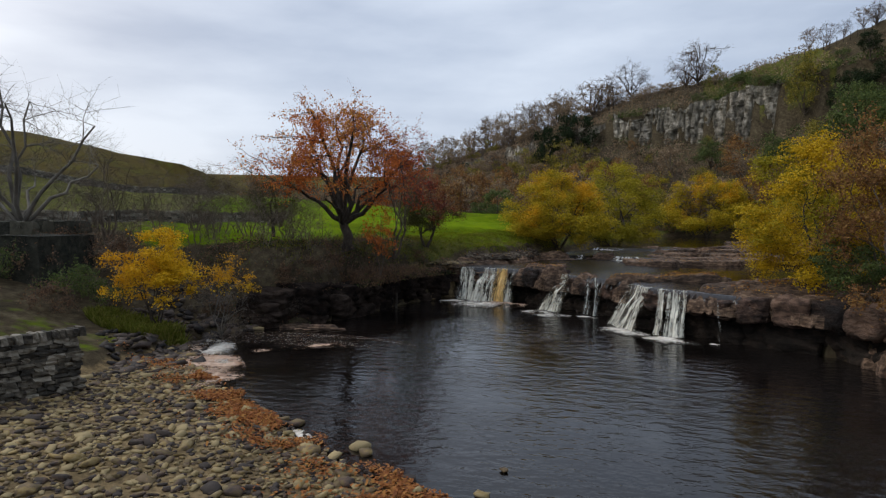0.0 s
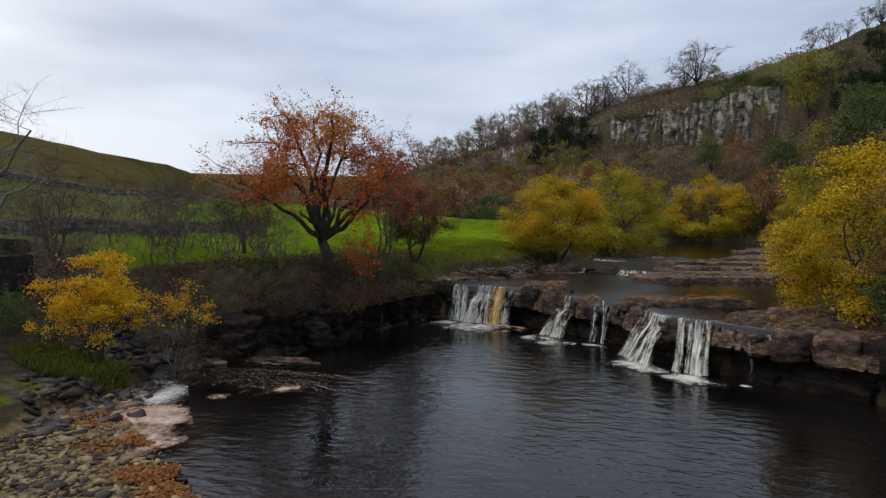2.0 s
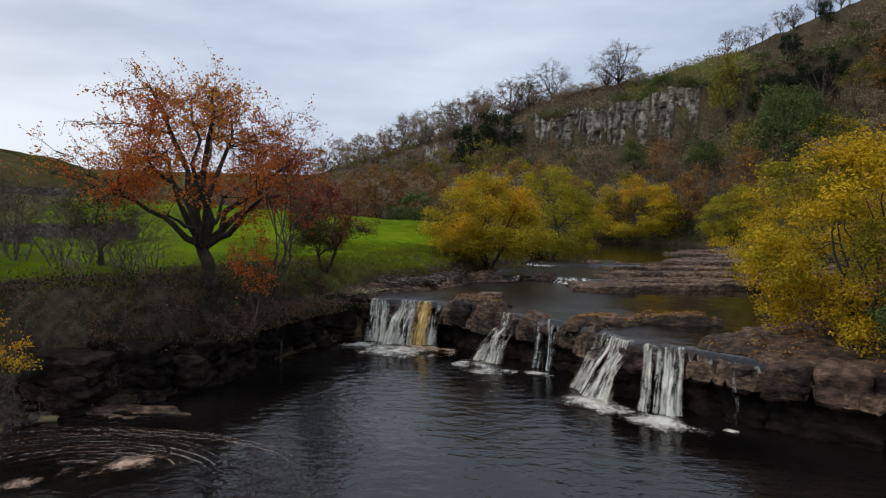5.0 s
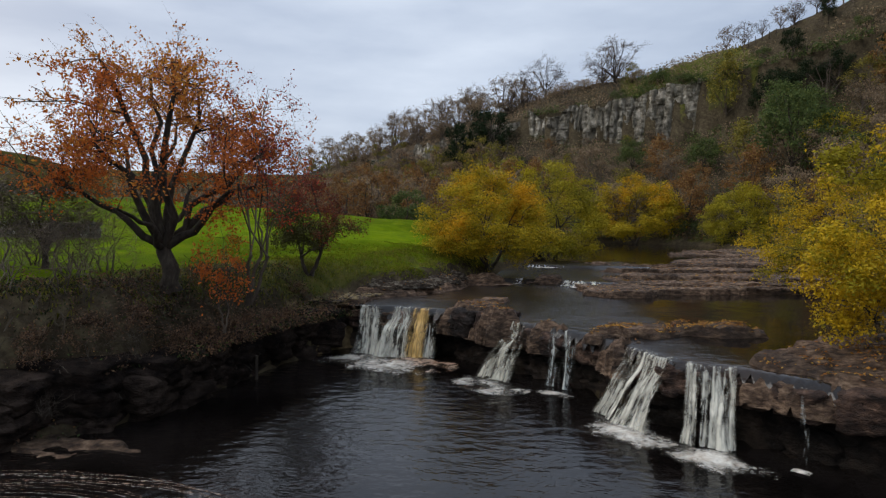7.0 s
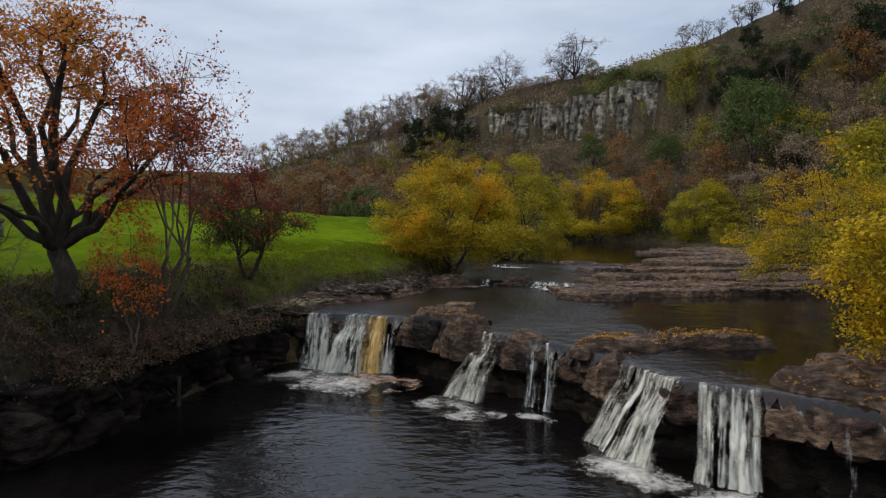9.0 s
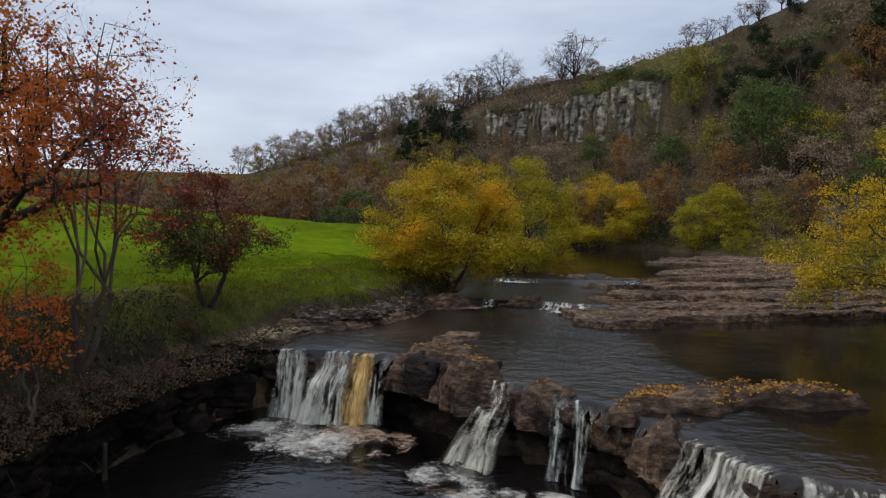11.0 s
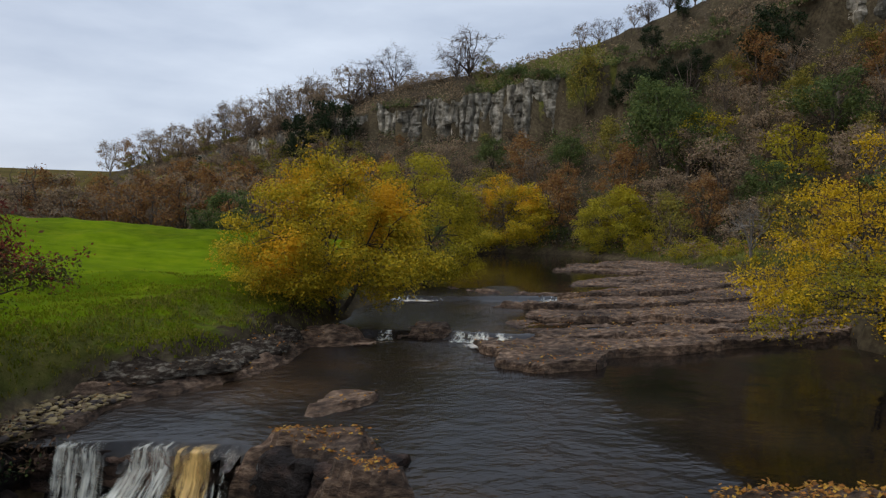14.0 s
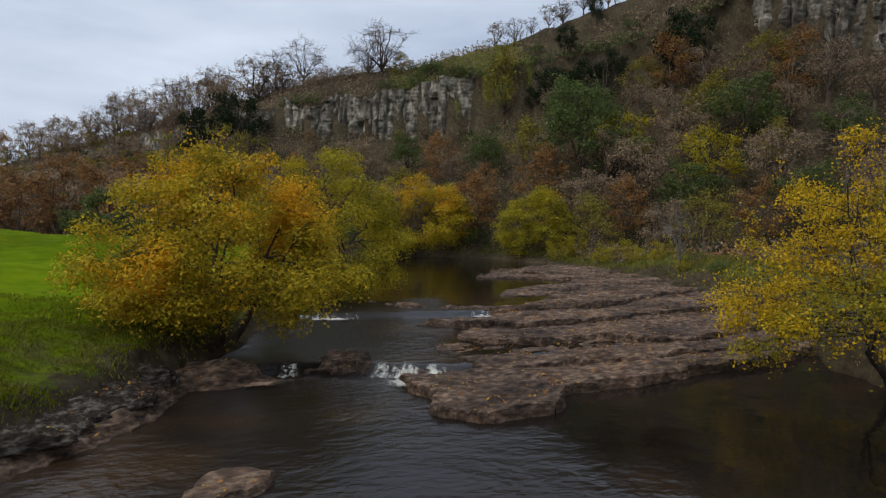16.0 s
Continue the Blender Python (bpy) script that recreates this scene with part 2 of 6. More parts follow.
M_STONE_P = mottled("river_stone_single", [(0.034, 0.024, 0.018), (0.085, 0.052, 0.034), (0.110, 0.078, 0.030), (0.12, 0.080, 0.046), (0.20, 0.135, 0.045), (0.24, 0.18, 0.085)], 3.0, 0.8, 0.4, 22, 0.02, "object", vary=0.75)
M_DARKSTONE = mottled("dark_bank_stone", [(0.012, 0.009, 0.008), (0.040, 0.028, 0.022), (0.085, 0.062, 0.046)], 3.0, 0.7, 0.5, 20, 0.02, "island", vary=0.6)
M_WALL = mottled("field_stone", [(0.030, 0.026, 0.020), (0.085, 0.070, 0.050), (0.20, 0.175, 0.135)], 5.0, 0.92, 0.6, 24, 0.03, "object", vary=0.5)
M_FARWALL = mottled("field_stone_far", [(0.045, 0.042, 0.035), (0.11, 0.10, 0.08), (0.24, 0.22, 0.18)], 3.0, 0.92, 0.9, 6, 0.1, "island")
M_BARK = mottled("dark_bark", [(0.016, 0.012, 0.009), (0.045, 0.034, 0.024), (0.085, 0.07, 0.05)], 6.0, 0.9, 0.7, 30, 0.02, "", (1, 1, 0.3))
M_TWIG = mottled("brown_twigs", [(0.055, 0.04, 0.028), (0.105, 0.078, 0.056), (0.155, 0.122, 0.092)], 1.2, 0.9, 0.2, 20, 0.02, "object", vary=0.4)
M_PALE = mottled("pale_twigs", [(0.06, 0.052, 0.042), (0.12, 0.105, 0.085), (0.19, 0.17, 0.145)], 1.2, 0.9, 0.2, 20, 0.02)
M_WATER = water_mat("dark_pool_water", (0.005, 0.004, 0.0036), 1.5, 0.6, 0.035, 1.7, 25)
M_RIVER = water_mat("peaty_river_water", (0.009, 0.0065, 0.005), 1.8, 1.2, 0.05, 1.5, 60, (0.034, 0.019, 0.009), True)
M_FALL = falling_mat("falling_white_water", (0.68, 0.65, 0.54), 0.68)
M_PEAT = falling_mat("falling_peat_water", (0.74, 0.47, 0.15), 1.0)
M_DENSE = falling_mat("dense_falling_water", (0.68, 0.64, 0.51), 0.82)
M_THIN = falling_mat("thin_falling_water", (0.60, 0.61, 0.56), 0.22)
M_FOAM = foam_mat("white_foam", [(0.38, 0.32, 0.25), (0.66, 0.63, 0.56)], 8.0, 0.52, 1.2)
M_SCUM = foam_mat("brown_foam", [(0.28, 0.15, 0.085), (0.52, 0.38, 0.28)], 5.5, 0.50, 0.95)
M_GOLD = leafy("golden_fallen_leaves", [(0.22, 0.10, 0.02), (0.36, 0.17, 0.03), (0.48, 0.27, 0.04)])
M_LITTER = leafy("fallen_leaves", [(0.16, 0.07, 0.02), (0.32, 0.13, 0.03), (0.42, 0.26, 0.05)])
M_MOSSY = mottled("mossy_dark_masonry", [(0.012, 0.012, 0.008), (0.035, 0.034, 0.022), (0.075, 0.068, 0.048)], 3.0, 0.95, 0.9, 6, 0.1, "object")
L_RED = leafy("orange_leaves", [(0.40, 0.12, 0.025), (0.52, 0.19, 0.03), (0.60, 0.28, 0.05)], (0.50, 0.14, 0.03), 0.55, 0.35, True)
L_ROWAN = leafy("red_berries", [(0.26, 0.03, 0.025), (0.38, 0.06, 0.03), (0.42, 0.12, 0.04)])
L_HAW = leafy("dark_red_leaves", [(0.11, 0.03, 0.024), (0.17, 0.042, 0.028), (0.24, 0.07, 0.03)], (0.075, 0.072, 0.022), 0.5, 0.3, True)
L_YELLOW = leafy("yellow_leaves", [(0.3534, 0.2325, 0.0093), (0.5022, 0.3255, 0.0112), (0.5766, 0.372, 0.0186)], (0.26, 0.22, 0.016), 0.5, 0.3, True)
L_AMBER = leafy("amber_leaves", [(0.50, 0.29, 0.010), (0.60, 0.36, 0.012), (0.66, 0.42, 0.02)], (0.58, 0.30, 0.012), 0.5, 0.3, True)
L_OLIVE = leafy("yellow_green_leaves", [(0.24, 0.20, 0.014), (0.37, 0.28, 0.016), (0.50, 0.33, 0.018)], (0.58, 0.31, 0.014), 0.3, 0.3, True)
L_GREEN = leafy("olive_green_leaves", [(0.175, 0.165, 0.014), (0.28, 0.24, 0.018), (0.38, 0.295, 0.022)], (0.36, 0.28, 0.016), 0.3, 0.3, True)
L_DARK = leafy("dark_evergreen_leaves", [(0.010, 0.018, 0.008), (0.022, 0.034, 0.014), (0.035, 0.048, 0.018)])
L_FIR = leafy("deep_green_leaves", [(0.046, 0.0713, 0.023), (0.0862, 0.115, 0.0345), (0.1265, 0.1495, 0.0403)])
L_BROWN = leafy("brown_leaves", [(0.161, 0.1196, 0.0828), (0.2415, 0.1725, 0.1104), (0.322, 0.2242, 0.1288)])
L_DEAD = leafy("dark_dead_leaves", [(0.0562, 0.0375, 0.0275), (0.125, 0.0775, 0.05), (0.2125, 0.1225, 0.0675)])
L_MOSS = leafy("dull_olive_leaves", [(0.115, 0.1058, 0.023), (0.1955, 0.1702, 0.0299), (0.2875, 0.2185, 0.0391)])
L_RUST = leafy("rust_leaves", [(0.16, 0.078, 0.034), (0.235, 0.118, 0.042), (0.29, 0.165, 0.05)])
L_TUSSOCK = leafy("tussock_blades", [(0.07, 0.085, 0.012), (0.11, 0.125, 0.015), (0.18, 0.16, 0.04)])
L_TURF = leafy("grazed_grass_blades", [(0.095, 0.12, 0.004), (0.13, 0.155, 0.006), (0.18, 0.175, 0.016)])
L_GRASS = leafy("grass_blades", [(0.08, 0.09, 0.01), (0.13, 0.135, 0.016), (0.20, 0.17, 0.035)])


# ---- helpers for shapes ----
def mesh_of(name, verts, faces, material, smooth=False):
    me = bpy.data.meshes.new(name)
    me.from_pydata([tuple(v) for v in verts], [], [tuple(f) for f in faces])
    me.materials.append(material)
    if smooth:
        me.polygons.foreach_set("use_smooth", [True] * len(me.polygons))
    me.update()
    return me


def quads_of(name, verts, material):
    """A mesh of separate flat pieces, from an array of n x corners x 3."""
    n, k = len(verts), verts.shape[1]
    me = bpy.data.meshes.new(name)
    me.vertices.add(n * k)
    me.vertices.foreach_set("co", np.ascontiguousarray(verts, dtype=np.float32).ravel())
    me.loops.add(n * k)
    me.loops.foreach_set("vertex_index", np.arange(n * k, dtype=np.int32))
    me.polygons.add(n)
    me.polygons.foreach_set("loop_start", np.arange(0, n * k, k, dtype=np.int32))
    me.materials.append(material)
    me.update(calc_edges=True)
    return me


def part(name, me, parent=None, label=""):
    ob = new(name, me)
    if parent:
        ob.parent = parent
    return tagged(ob, label)


def thing(name, label, category, group="", kind="", at=(0, 0, 0)):
    ob = new(name)
    ob.location = at
    ob.empty_display_size = 0.2
    return tagged(ob, label, category, group, kind)


def hashed(ix, iy, seed):
    h = (ix.astype(np.int64) * 374761393 + iy.astype(np.int64) * 668265263 + seed * 974711) & 0xFFFFFFFF
    h = ((h ^ (h >> 13)) * 1274126177) & 0xFFFFFFFF
    return ((h ^ (h >> 16)) & 0xFFFF) / 65535.0


def vnoise(x, y, seed=0):
    ix, iy = np.floor(x), np.floor(y)
    fx, fy = x - ix, y - iy
    fx, fy = fx * fx * (3 - 2 * fx), fy * fy * (3 - 2 * fy)
    a, b = hashed(ix, iy, seed), hashed(ix + 1, iy, seed)
    c, d = hashed(ix, iy + 1, seed), hashed(ix + 1, iy + 1, seed)
    return (a + (b - a) * fx) * (1 - fy) + (c + (d - c) * fx) * fy - 0.5


def fbm(x, y, seed=0, octaves=4):
    total, amp = 0.0, 1.0
    for o in range(octaves):
        total = total + amp * vnoise(x * 2**o, y * 2**o, seed + 17 * o)
        amp *= 0.5
    return total


def smooth01(v):
    v = np.clip(v, 0, 1)
    return v * v * (3 - 2 * v)


def inside_distance(x, y, poly):
    """Distance to the outline, positive inside it."""
    best, odd = np.full(np.shape(x), 1e9), np.zeros(np.shape(x), bool)
    for (ax, ay), (bx, by) in zip(poly, poly[1:] + poly[:1]):
        dx, dy = bx - ax, by - ay
        t = np.clip(((x - ax) * dx + (y - ay) * dy) / (dx * dx + dy * dy), 0, 1)
        best = np.minimum(best, np.hypot(x - ax - t * dx, y - ay - t * dy))
        if ay != by:
            odd ^= ((ay > y) != (by > y)) & (x < ax + (y - ay) * dx / dy)
    return np.where(odd, best, -best)


def along(line, step):
    """Points and left-hand normals every step metres along a line of corners."""
    out = []
    for (ax, ay), (bx, by) in zip(line, line[1:]):
        d = math.hypot(bx - ax, by - ay)
        if d < 1e-6:
            continue
        n = max(1, round(d / step))
        out += [(ax + (bx - ax) * i / n, ay + (by - ay) * i / n, -(by - ay) / d, (bx - ax) / d) for i in range(n)]
    return out


# ---- the lie of the land ----
# lip of the falls, from the left bank to the right bank
LIP = [(-8.0, 36.0), (-6.6, 39.4), (-4.9, 41.1), (-3.1, 40.75), (-1.0, 40.0), (0.8, 38.0), (2.1, 36.9), (4.0, 34.8), (5.0, 32.8), (5.8, 30.95), (7.1, 30.3), (9.0, 28.2), (11.0, 26.6), (12.6, 23.0), (13.6, 16.0)]
LEFT_Y = [-60, 4, 13, 14.4, 15.6, 19, 22, 24, 26.5, 28.5, 30, 32, 35, 38, 40.5, 42, 44, 46, 48, 50, 52, 54, 57, 61, 70, 78, 84, 90, 130]
LEFT_X = [3, 0.8, -0.8, -2.5, -4, -8, -11, -12.6, -13.0, -12.0, -10.2, -8.6, -7.9, -7.1, -5.6, -4.6, -4.2, -1.7, -0.6, 0.0, 1.3, 2.4, 3.3, 5.5, 8.5, 8.0, 0, -25, -90]
RIGHT_Y = [-60, 10, 22, 26, 30, 36, 41, 46, 51, 56, 62, 68, 76, 84, 90, 96, 100, 104, 110, 130]
RIGHT_X = [18, 15, 13.5, 12.8, 13.5, 15.0, 17.0, 20, 23, 25.5, 28, 29.5, 30, 30.5, 30, 27, 22, 8, -14, -75]
# scar above the valley: x, y, foot of the rock, its top, the skyline behind
SCAR = [(120, 30, 26, 38, 46), (66, 86, 25, 36, 43), (52, 105, 24, 30, 40.5), (40, 122, 19.6, 29.0, 36.5), (28, 134, 20.4, 27.2, 34.3), (12, 148, 22, 26.6, 33.8), (-12, 190, 21, 25, 31.8), (-50, 268, 19, 24, 30), (-130, 420, 18, 24, 30), (-300, 700, 18, 26, 34)]


def scar_at(x, y):
    """Signed distance in front of the scar, and its levels at the nearest place."""
    best = np.full(np.shape(x), 1e9)
    sign, lev = np.ones(np.shape(x)), [np.zeros(np.shape(x)) for _ in range(3)]
    for a, b in zip(SCAR, SCAR[1:]):
        dx, dy = b[0] - a[0], b[1] - a[1]
        t = np.clip(((x - a[0]) * dx + (y - a[1]) * dy) / (dx * dx + dy * dy), 0, 1)
        d = np.hypot(x - a[0] - t * dx, y - a[1] - t * dy)
        near = d < best
        best = np.where(near, d, best)
        sign = np.where(near, np.where(dx * (y - a[1]) - dy * (x - a[0]) > 0, 1, -1), sign)
        for k in range(3):
            lev[k] = np.where(near, a[2 + k] + t * (b[2 + k] - a[2 + k]), lev[k])
    return best * sign, lev


def lip_y(x):
    return np.interp(x, [p[0] for p in LIP], [p[1] for p in LIP])


def land(x, y):
    """Height of the ground, and how much of it is turf, rough grass and shingle."""
    n1 = fbm(x * 0.35, y * 0.35, 3)
    n2 = fbm(x * 1.7, y * 1.7, 9, 3)
    xl, xr = np.interp(y, LEFT_Y, LEFT_X), np.interp(y, RIGHT_Y, RIGHT_X)
    el, er = xl - x + n1 * 0.5, x - xr + n1 * 0.8
    upper = y > lip_y(x) + 1.9
    wl = np.where(y > 60, 2.1, np.where(y > 50, 1.9, np.where(upper, 1.6, -0.1)))
    bed = wl - 0.45 + 0.15 * n2
    # left side: shingle and wall field near, the high turf bank beyond
    high = smooth01((y - 23.5 - 0.15 * np.clip(-13 - x, 0, 60)) / 8.0)
    low = 0.02 + 0.035 * np.clip(el, 0, 9) + smooth01((-12.7 - x) / 0.5) * 0.45 + smooth01((-13 - x) / 9) * 1.7
    meadow = 3.55 - 0.45 * smooth01((y - 42) / 3) * smooth01((62 - y) / 6) * smooth01((3.5 - el) / 3) + 0.075 * np.clip(el - 2, 0, 14 + 30 * smooth01((y - 50) / 25)) + 0.35 * n1 + 1.1 * smooth01((y - 55) / 30)
    steep = np.where(y < 33, 1.8 + 4.5 * smooth01((32 - y) / 5), 1.5 - 0.6 * smooth01((y - 43) / 3) + 1.5 * smooth01((y - 51) / 3))
    ledge = 0.1 + 1.9 * smooth01((y - 38) / 3) 
    back_off = el + np.where(y < 41, 0.9 * n1, 0) - np.interp(y, [39.5, 41.5, 44, 45.5, 48, 50, 52], [0, 0.9, 0.7, 0.1, 0.1, 0.1, 0])
    rise = np.where(y < 41.5, 0.6 * smooth01(back_off / 1.0) + 0.4 * smooth01((back_off - 0.3) / 1.5), smooth01(back_off / steep))
    rise = np.where(y < 31.5, smooth01(back_off / steep), rise)
    bank = ledge + (meadow - ledge) * rise
    left = np.where(high < 1, low * (1 - high) + bank * high, bank)
    # the hill across the field, with a far moor behind
    hill = 15.0 * np.exp(-((((x + 128) / 62) ** 2 + ((y - 128) / 62) ** 2) ** 1.6)) + 5.0 * np.exp(-(((x + 60) / 36) ** 2 + ((y - 170) / 45) ** 2))
    moor = 52 * smooth01((np.hypot(x, y) - 260) / 520)
    left = left + hill * smooth01((-x - 40) / 40) * smooth01((y - 50) / 40)
    # right side: low bank, wooded slope, scar, down above it
    q, (foot, top, sky) = scar_at(x, y)
    flat = np.where(y < 40, 2.2, 2.2 + 0.35 * smooth01((y - 40) / 10))
    right = flat + smooth01(er / 3.5) * (1.5 - 0.9 * smooth01((y - 68) / 8)) + 0.3 * n1
    slope = 2.9 + (foot - 2.9) * np.clip(1 - np.clip(q, 0, 60) / 26, 0, 1) ** 1.15 + n1 * 1.2 * smooth01((34 - q) / 12)
    right = np.where((x > xr) | (y > 112), np.maximum(right, slope * smooth01(er / 7) + right * (1 - smooth01(er / 7))), right)
    z = np.where(el > 0, left, np.where(er > 0, right, bed))
    rim = wl + (bed - wl) * smooth01(np.minimum(-el, -er) / 0.9)
    z = np.where((el <= 0) & (er <= 0), rim, z)
    far = smooth01((y - 95) / 20)
    z = np.where(y > 112, np.maximum(z, np.where(q < 60, slope, z)), z)
    back = top + (sky - top) * smooth01(-q / 12) + 0.05 * np.clip(-q - 16, 0, 400) + n1 * 0.8
    z = np.where(q < 0, np.where(y > -40, back, z), z)
    z = np.where(moor > 0.01, np.maximum(z, moor), z)
    # covers
    turf = smooth01((el - np.where(y > 42, 1.0 + np.interp(y, [42, 44, 45.5, 51, 53], [1.0, 0.4, -1.4, -1.4, 0]), steep) - 0.5) / np.where((y > 44.5) & (y < 54), 1.0, 3.2)) * smooth01((y - 27) / 6) * (1 - smooth01((hill - 3.5) / 4)) * (1 - smooth01((70 - q) / 25) * smooth01((y - 100) / 30))
    turf = turf * (1 - 0.85 * smooth01((z - 6.4) / 1.5))
    turf = turf * (0.4 + 0.6 * smooth01((el - 0.4) / 8.5))
    turf = np.where(er > 0, 0, turf)
    turf = turf * (1 - 0.9 * smooth01((-20 - 0.5 * (y - 36) - x) / 5) * smooth01((100 - y) / 10))
    turf = np.maximum(turf, 0.42 * smooth01((-12.6 - x) / 1.2) * smooth01((24.0 - y) / 2.5) * (y > 8) * (x > -30))
    rough = np.where(el > 0, smooth01((el - 0.7) / 1.2), 0) * (1 - smooth01((34 - y) / 3) * smooth01((x + 14) / 3))
    rough = rough * np.where((x < -12) & (y < 33), 0.25, 1)
    rough = np.where(er > 0, 0.75 * smooth01((er - 0.6) / 2) * smooth01((5 - er) / 2.5), rough)
    rough = np.where((q < -1) & (q > -400), np.where((x > 31) & (x < 47), 1.0, 0.3), rough)
    shingle = smooth01((24.5 - y) / 2) * (el > -3) * smooth01((x + 13.2) / 0.6)
    shingle = np.maximum(shingle, (y > 40) * (y < 43.5) * (el > -0.5) * smooth01((1.3 - el) / 0.4) * (el < 2))
    heath = np.where(q > 45, smooth01((hill - 2.2) / 2.5), 0) + smooth01((moor - 3) / 5)
    return z, turf * (1 - np.clip(heath, 0, 1)), np.clip(rough, 0, 1), shingle, np.clip(heath, 0, 1)


def stretch(lo, mid0, mid1, hi, fine, grow):
    a = list(np.arange(mid0, mid1 + 1e-6, fine))
    step = fine
    while a[-1] < hi:
        step = min(step * grow, 60)
        a.append(a[-1] + step)
    step = fine
    while a[0] > lo:
        step = min(step * grow, 60)
        a.insert(0, a[0] - step)
    return np.array(a)


def grid_faces(nx, ny, keep=None):
    i, j = np.meshgrid(np.arange(nx - 1), np.arange(ny - 1), indexing="xy")
    a = (j * nx + i).ravel()
    f = np.stack([a, a + 1, a + nx + 1, a + nx], 1)
    return f if keep is None else f[keep[f].all(1)]


GX, GY = stretch(-900, -24, 27, 900, 0.4, 1.07), stretch(-300, 8, 62, 1400, 0.4, 1.045)
gx, gy = np.meshgrid(GX, GY)
gx, gy = gx.ravel(), gy.ravel()
gz, c_turf, c_rough, c_shingle, c_heath = land(gx, gy)
g_me = bpy.data.meshes.new("ground")
g_me.from_pydata(np.stack([gx, gy, gz], 1).tolist(), [], grid_faces(len(GX), len(GY)).tolist())
g_me.materials.append(M_GROUND)
g_col = g_me.attributes.new("cover", "FLOAT_COLOR", "POINT")
g_col.data.foreach_set("color", np.stack([c_turf, c_rough, c_shingle, c_heath], 1).astype(np.float32).ravel())
g_me.polygons.foreach_set("use_smooth", [True] * len(g_me.polygons))
ground = tagged(new("ground", g_me), "river valley ground with green turf, brown banks and wooded slope", "ground", kind="structure")


def height(x, y):
    return float(land(np.array([float(x)]), np.array([float(y)]))[0][0])


# ---- water ----
def flat_sheet(name, poly, z, material, label, cell=0.5, wave=0.0, seed=0, level=None, swift=None):
    xs, ys = [p[0] for p in poly], [p[1] for p in poly]
    ax, ay = np.arange(min(xs), max(xs) + cell, cell), np.arange(min(ys), max(ys) + cell, cell)
    x, y = [v.ravel() for v in np.meshgrid(ax, ay)]
    sd = inside_distance(x, y, poly)
    zz = z + wave * fbm(x * 0.9, y * 0.9, seed, 3) + (level(x, y) if level else 0.0)
    faces = grid_faces(len(ax), len(ay), sd > -cell * 0.6)
    used = np.unique(faces)
    remap = np.zeros(len(x), int)
    remap[used] = np.arange(len(used))
    me = mesh_of(name, np.stack([x, y, zz], 1)[used], remap[faces], material, True)
    if swift:
        me.attributes.new("swift", "FLOAT", "POINT").data.foreach_set("value", swift(x, y)[used].astype(np.float32))
    return tagged(new(name, me), label, "water", kind="structure")


flat_sheet("water_pool", [(-16, -60), (22, -60), (22, 24), (13.5, 24.5), (11.6, 26.8), (9.4, 28.6), (7.2, 30.8), (5.0, 33.4), (4.2, 35.4), (1.4, 38.4), (-0.8, 40.4), (-5.2, 41.6), (-9, 40.5), (-12, 36), (-16, 34)], 0.0, M_WATER, "dark rippled plunge pool of peaty water", 0.6)
def river_level(x, y):
    """The river above the falls drops over two low rock steps."""
    step1 = y - np.interp(x, [-4, 2.9, 5.6, 7.8, 12, 25], [52, 51.0, 50.2, 48.9, 49.8, 51])
    step2 = y - np.interp(x, [0, 7.5, 13, 25], [60.5, 59.0, 58.0, 58.5])
    over = smooth01((lip_y(x) + 0.45 - y) / 0.5) * (y < 41) * (x < 11)
    return 1.9 - 0.5 * over + 0.27 * smooth01(step1 / 0.45) + 0.2 * smooth01(step2 / 0.5)


flat_sheet("water_river", [(-6.5, 41.2), (-5.0, 41.2), (-3.1, 40.8), (-1.0, 40.1), (0.8, 38.1), (2.1, 37.0), (4.0, 34.9), (5.0, 32.9), (5.8, 31.05), (7.1, 30.4), (9.0, 28.3), (12, 28.5), (22, 38), (28, 48), (32, 62), (8, 64), (-2, 60), (-7, 46)], 0.0, M_RIVER, "shallow brown river water above the falls", 0.2, 0.02, 0, river_level, lambda x, y: smooth01((8.8 + 1.6 * fbm(x * 0.3, y * 0.3, 19, 2) + np.clip(y - 50, 0, 9) * 0.6 - x) / 2.5))
flat_sheet("water_river_far", [(3, 63.6), (32, 61.6), (34, 95), (26, 112), (-20, 125), (-40, 122), (-10, 106), (6, 96), (6, 82), (4, 75)], 2.368, M_RIVER, "calm brown river reach below autumn trees", 0.5, 0.01, 6)


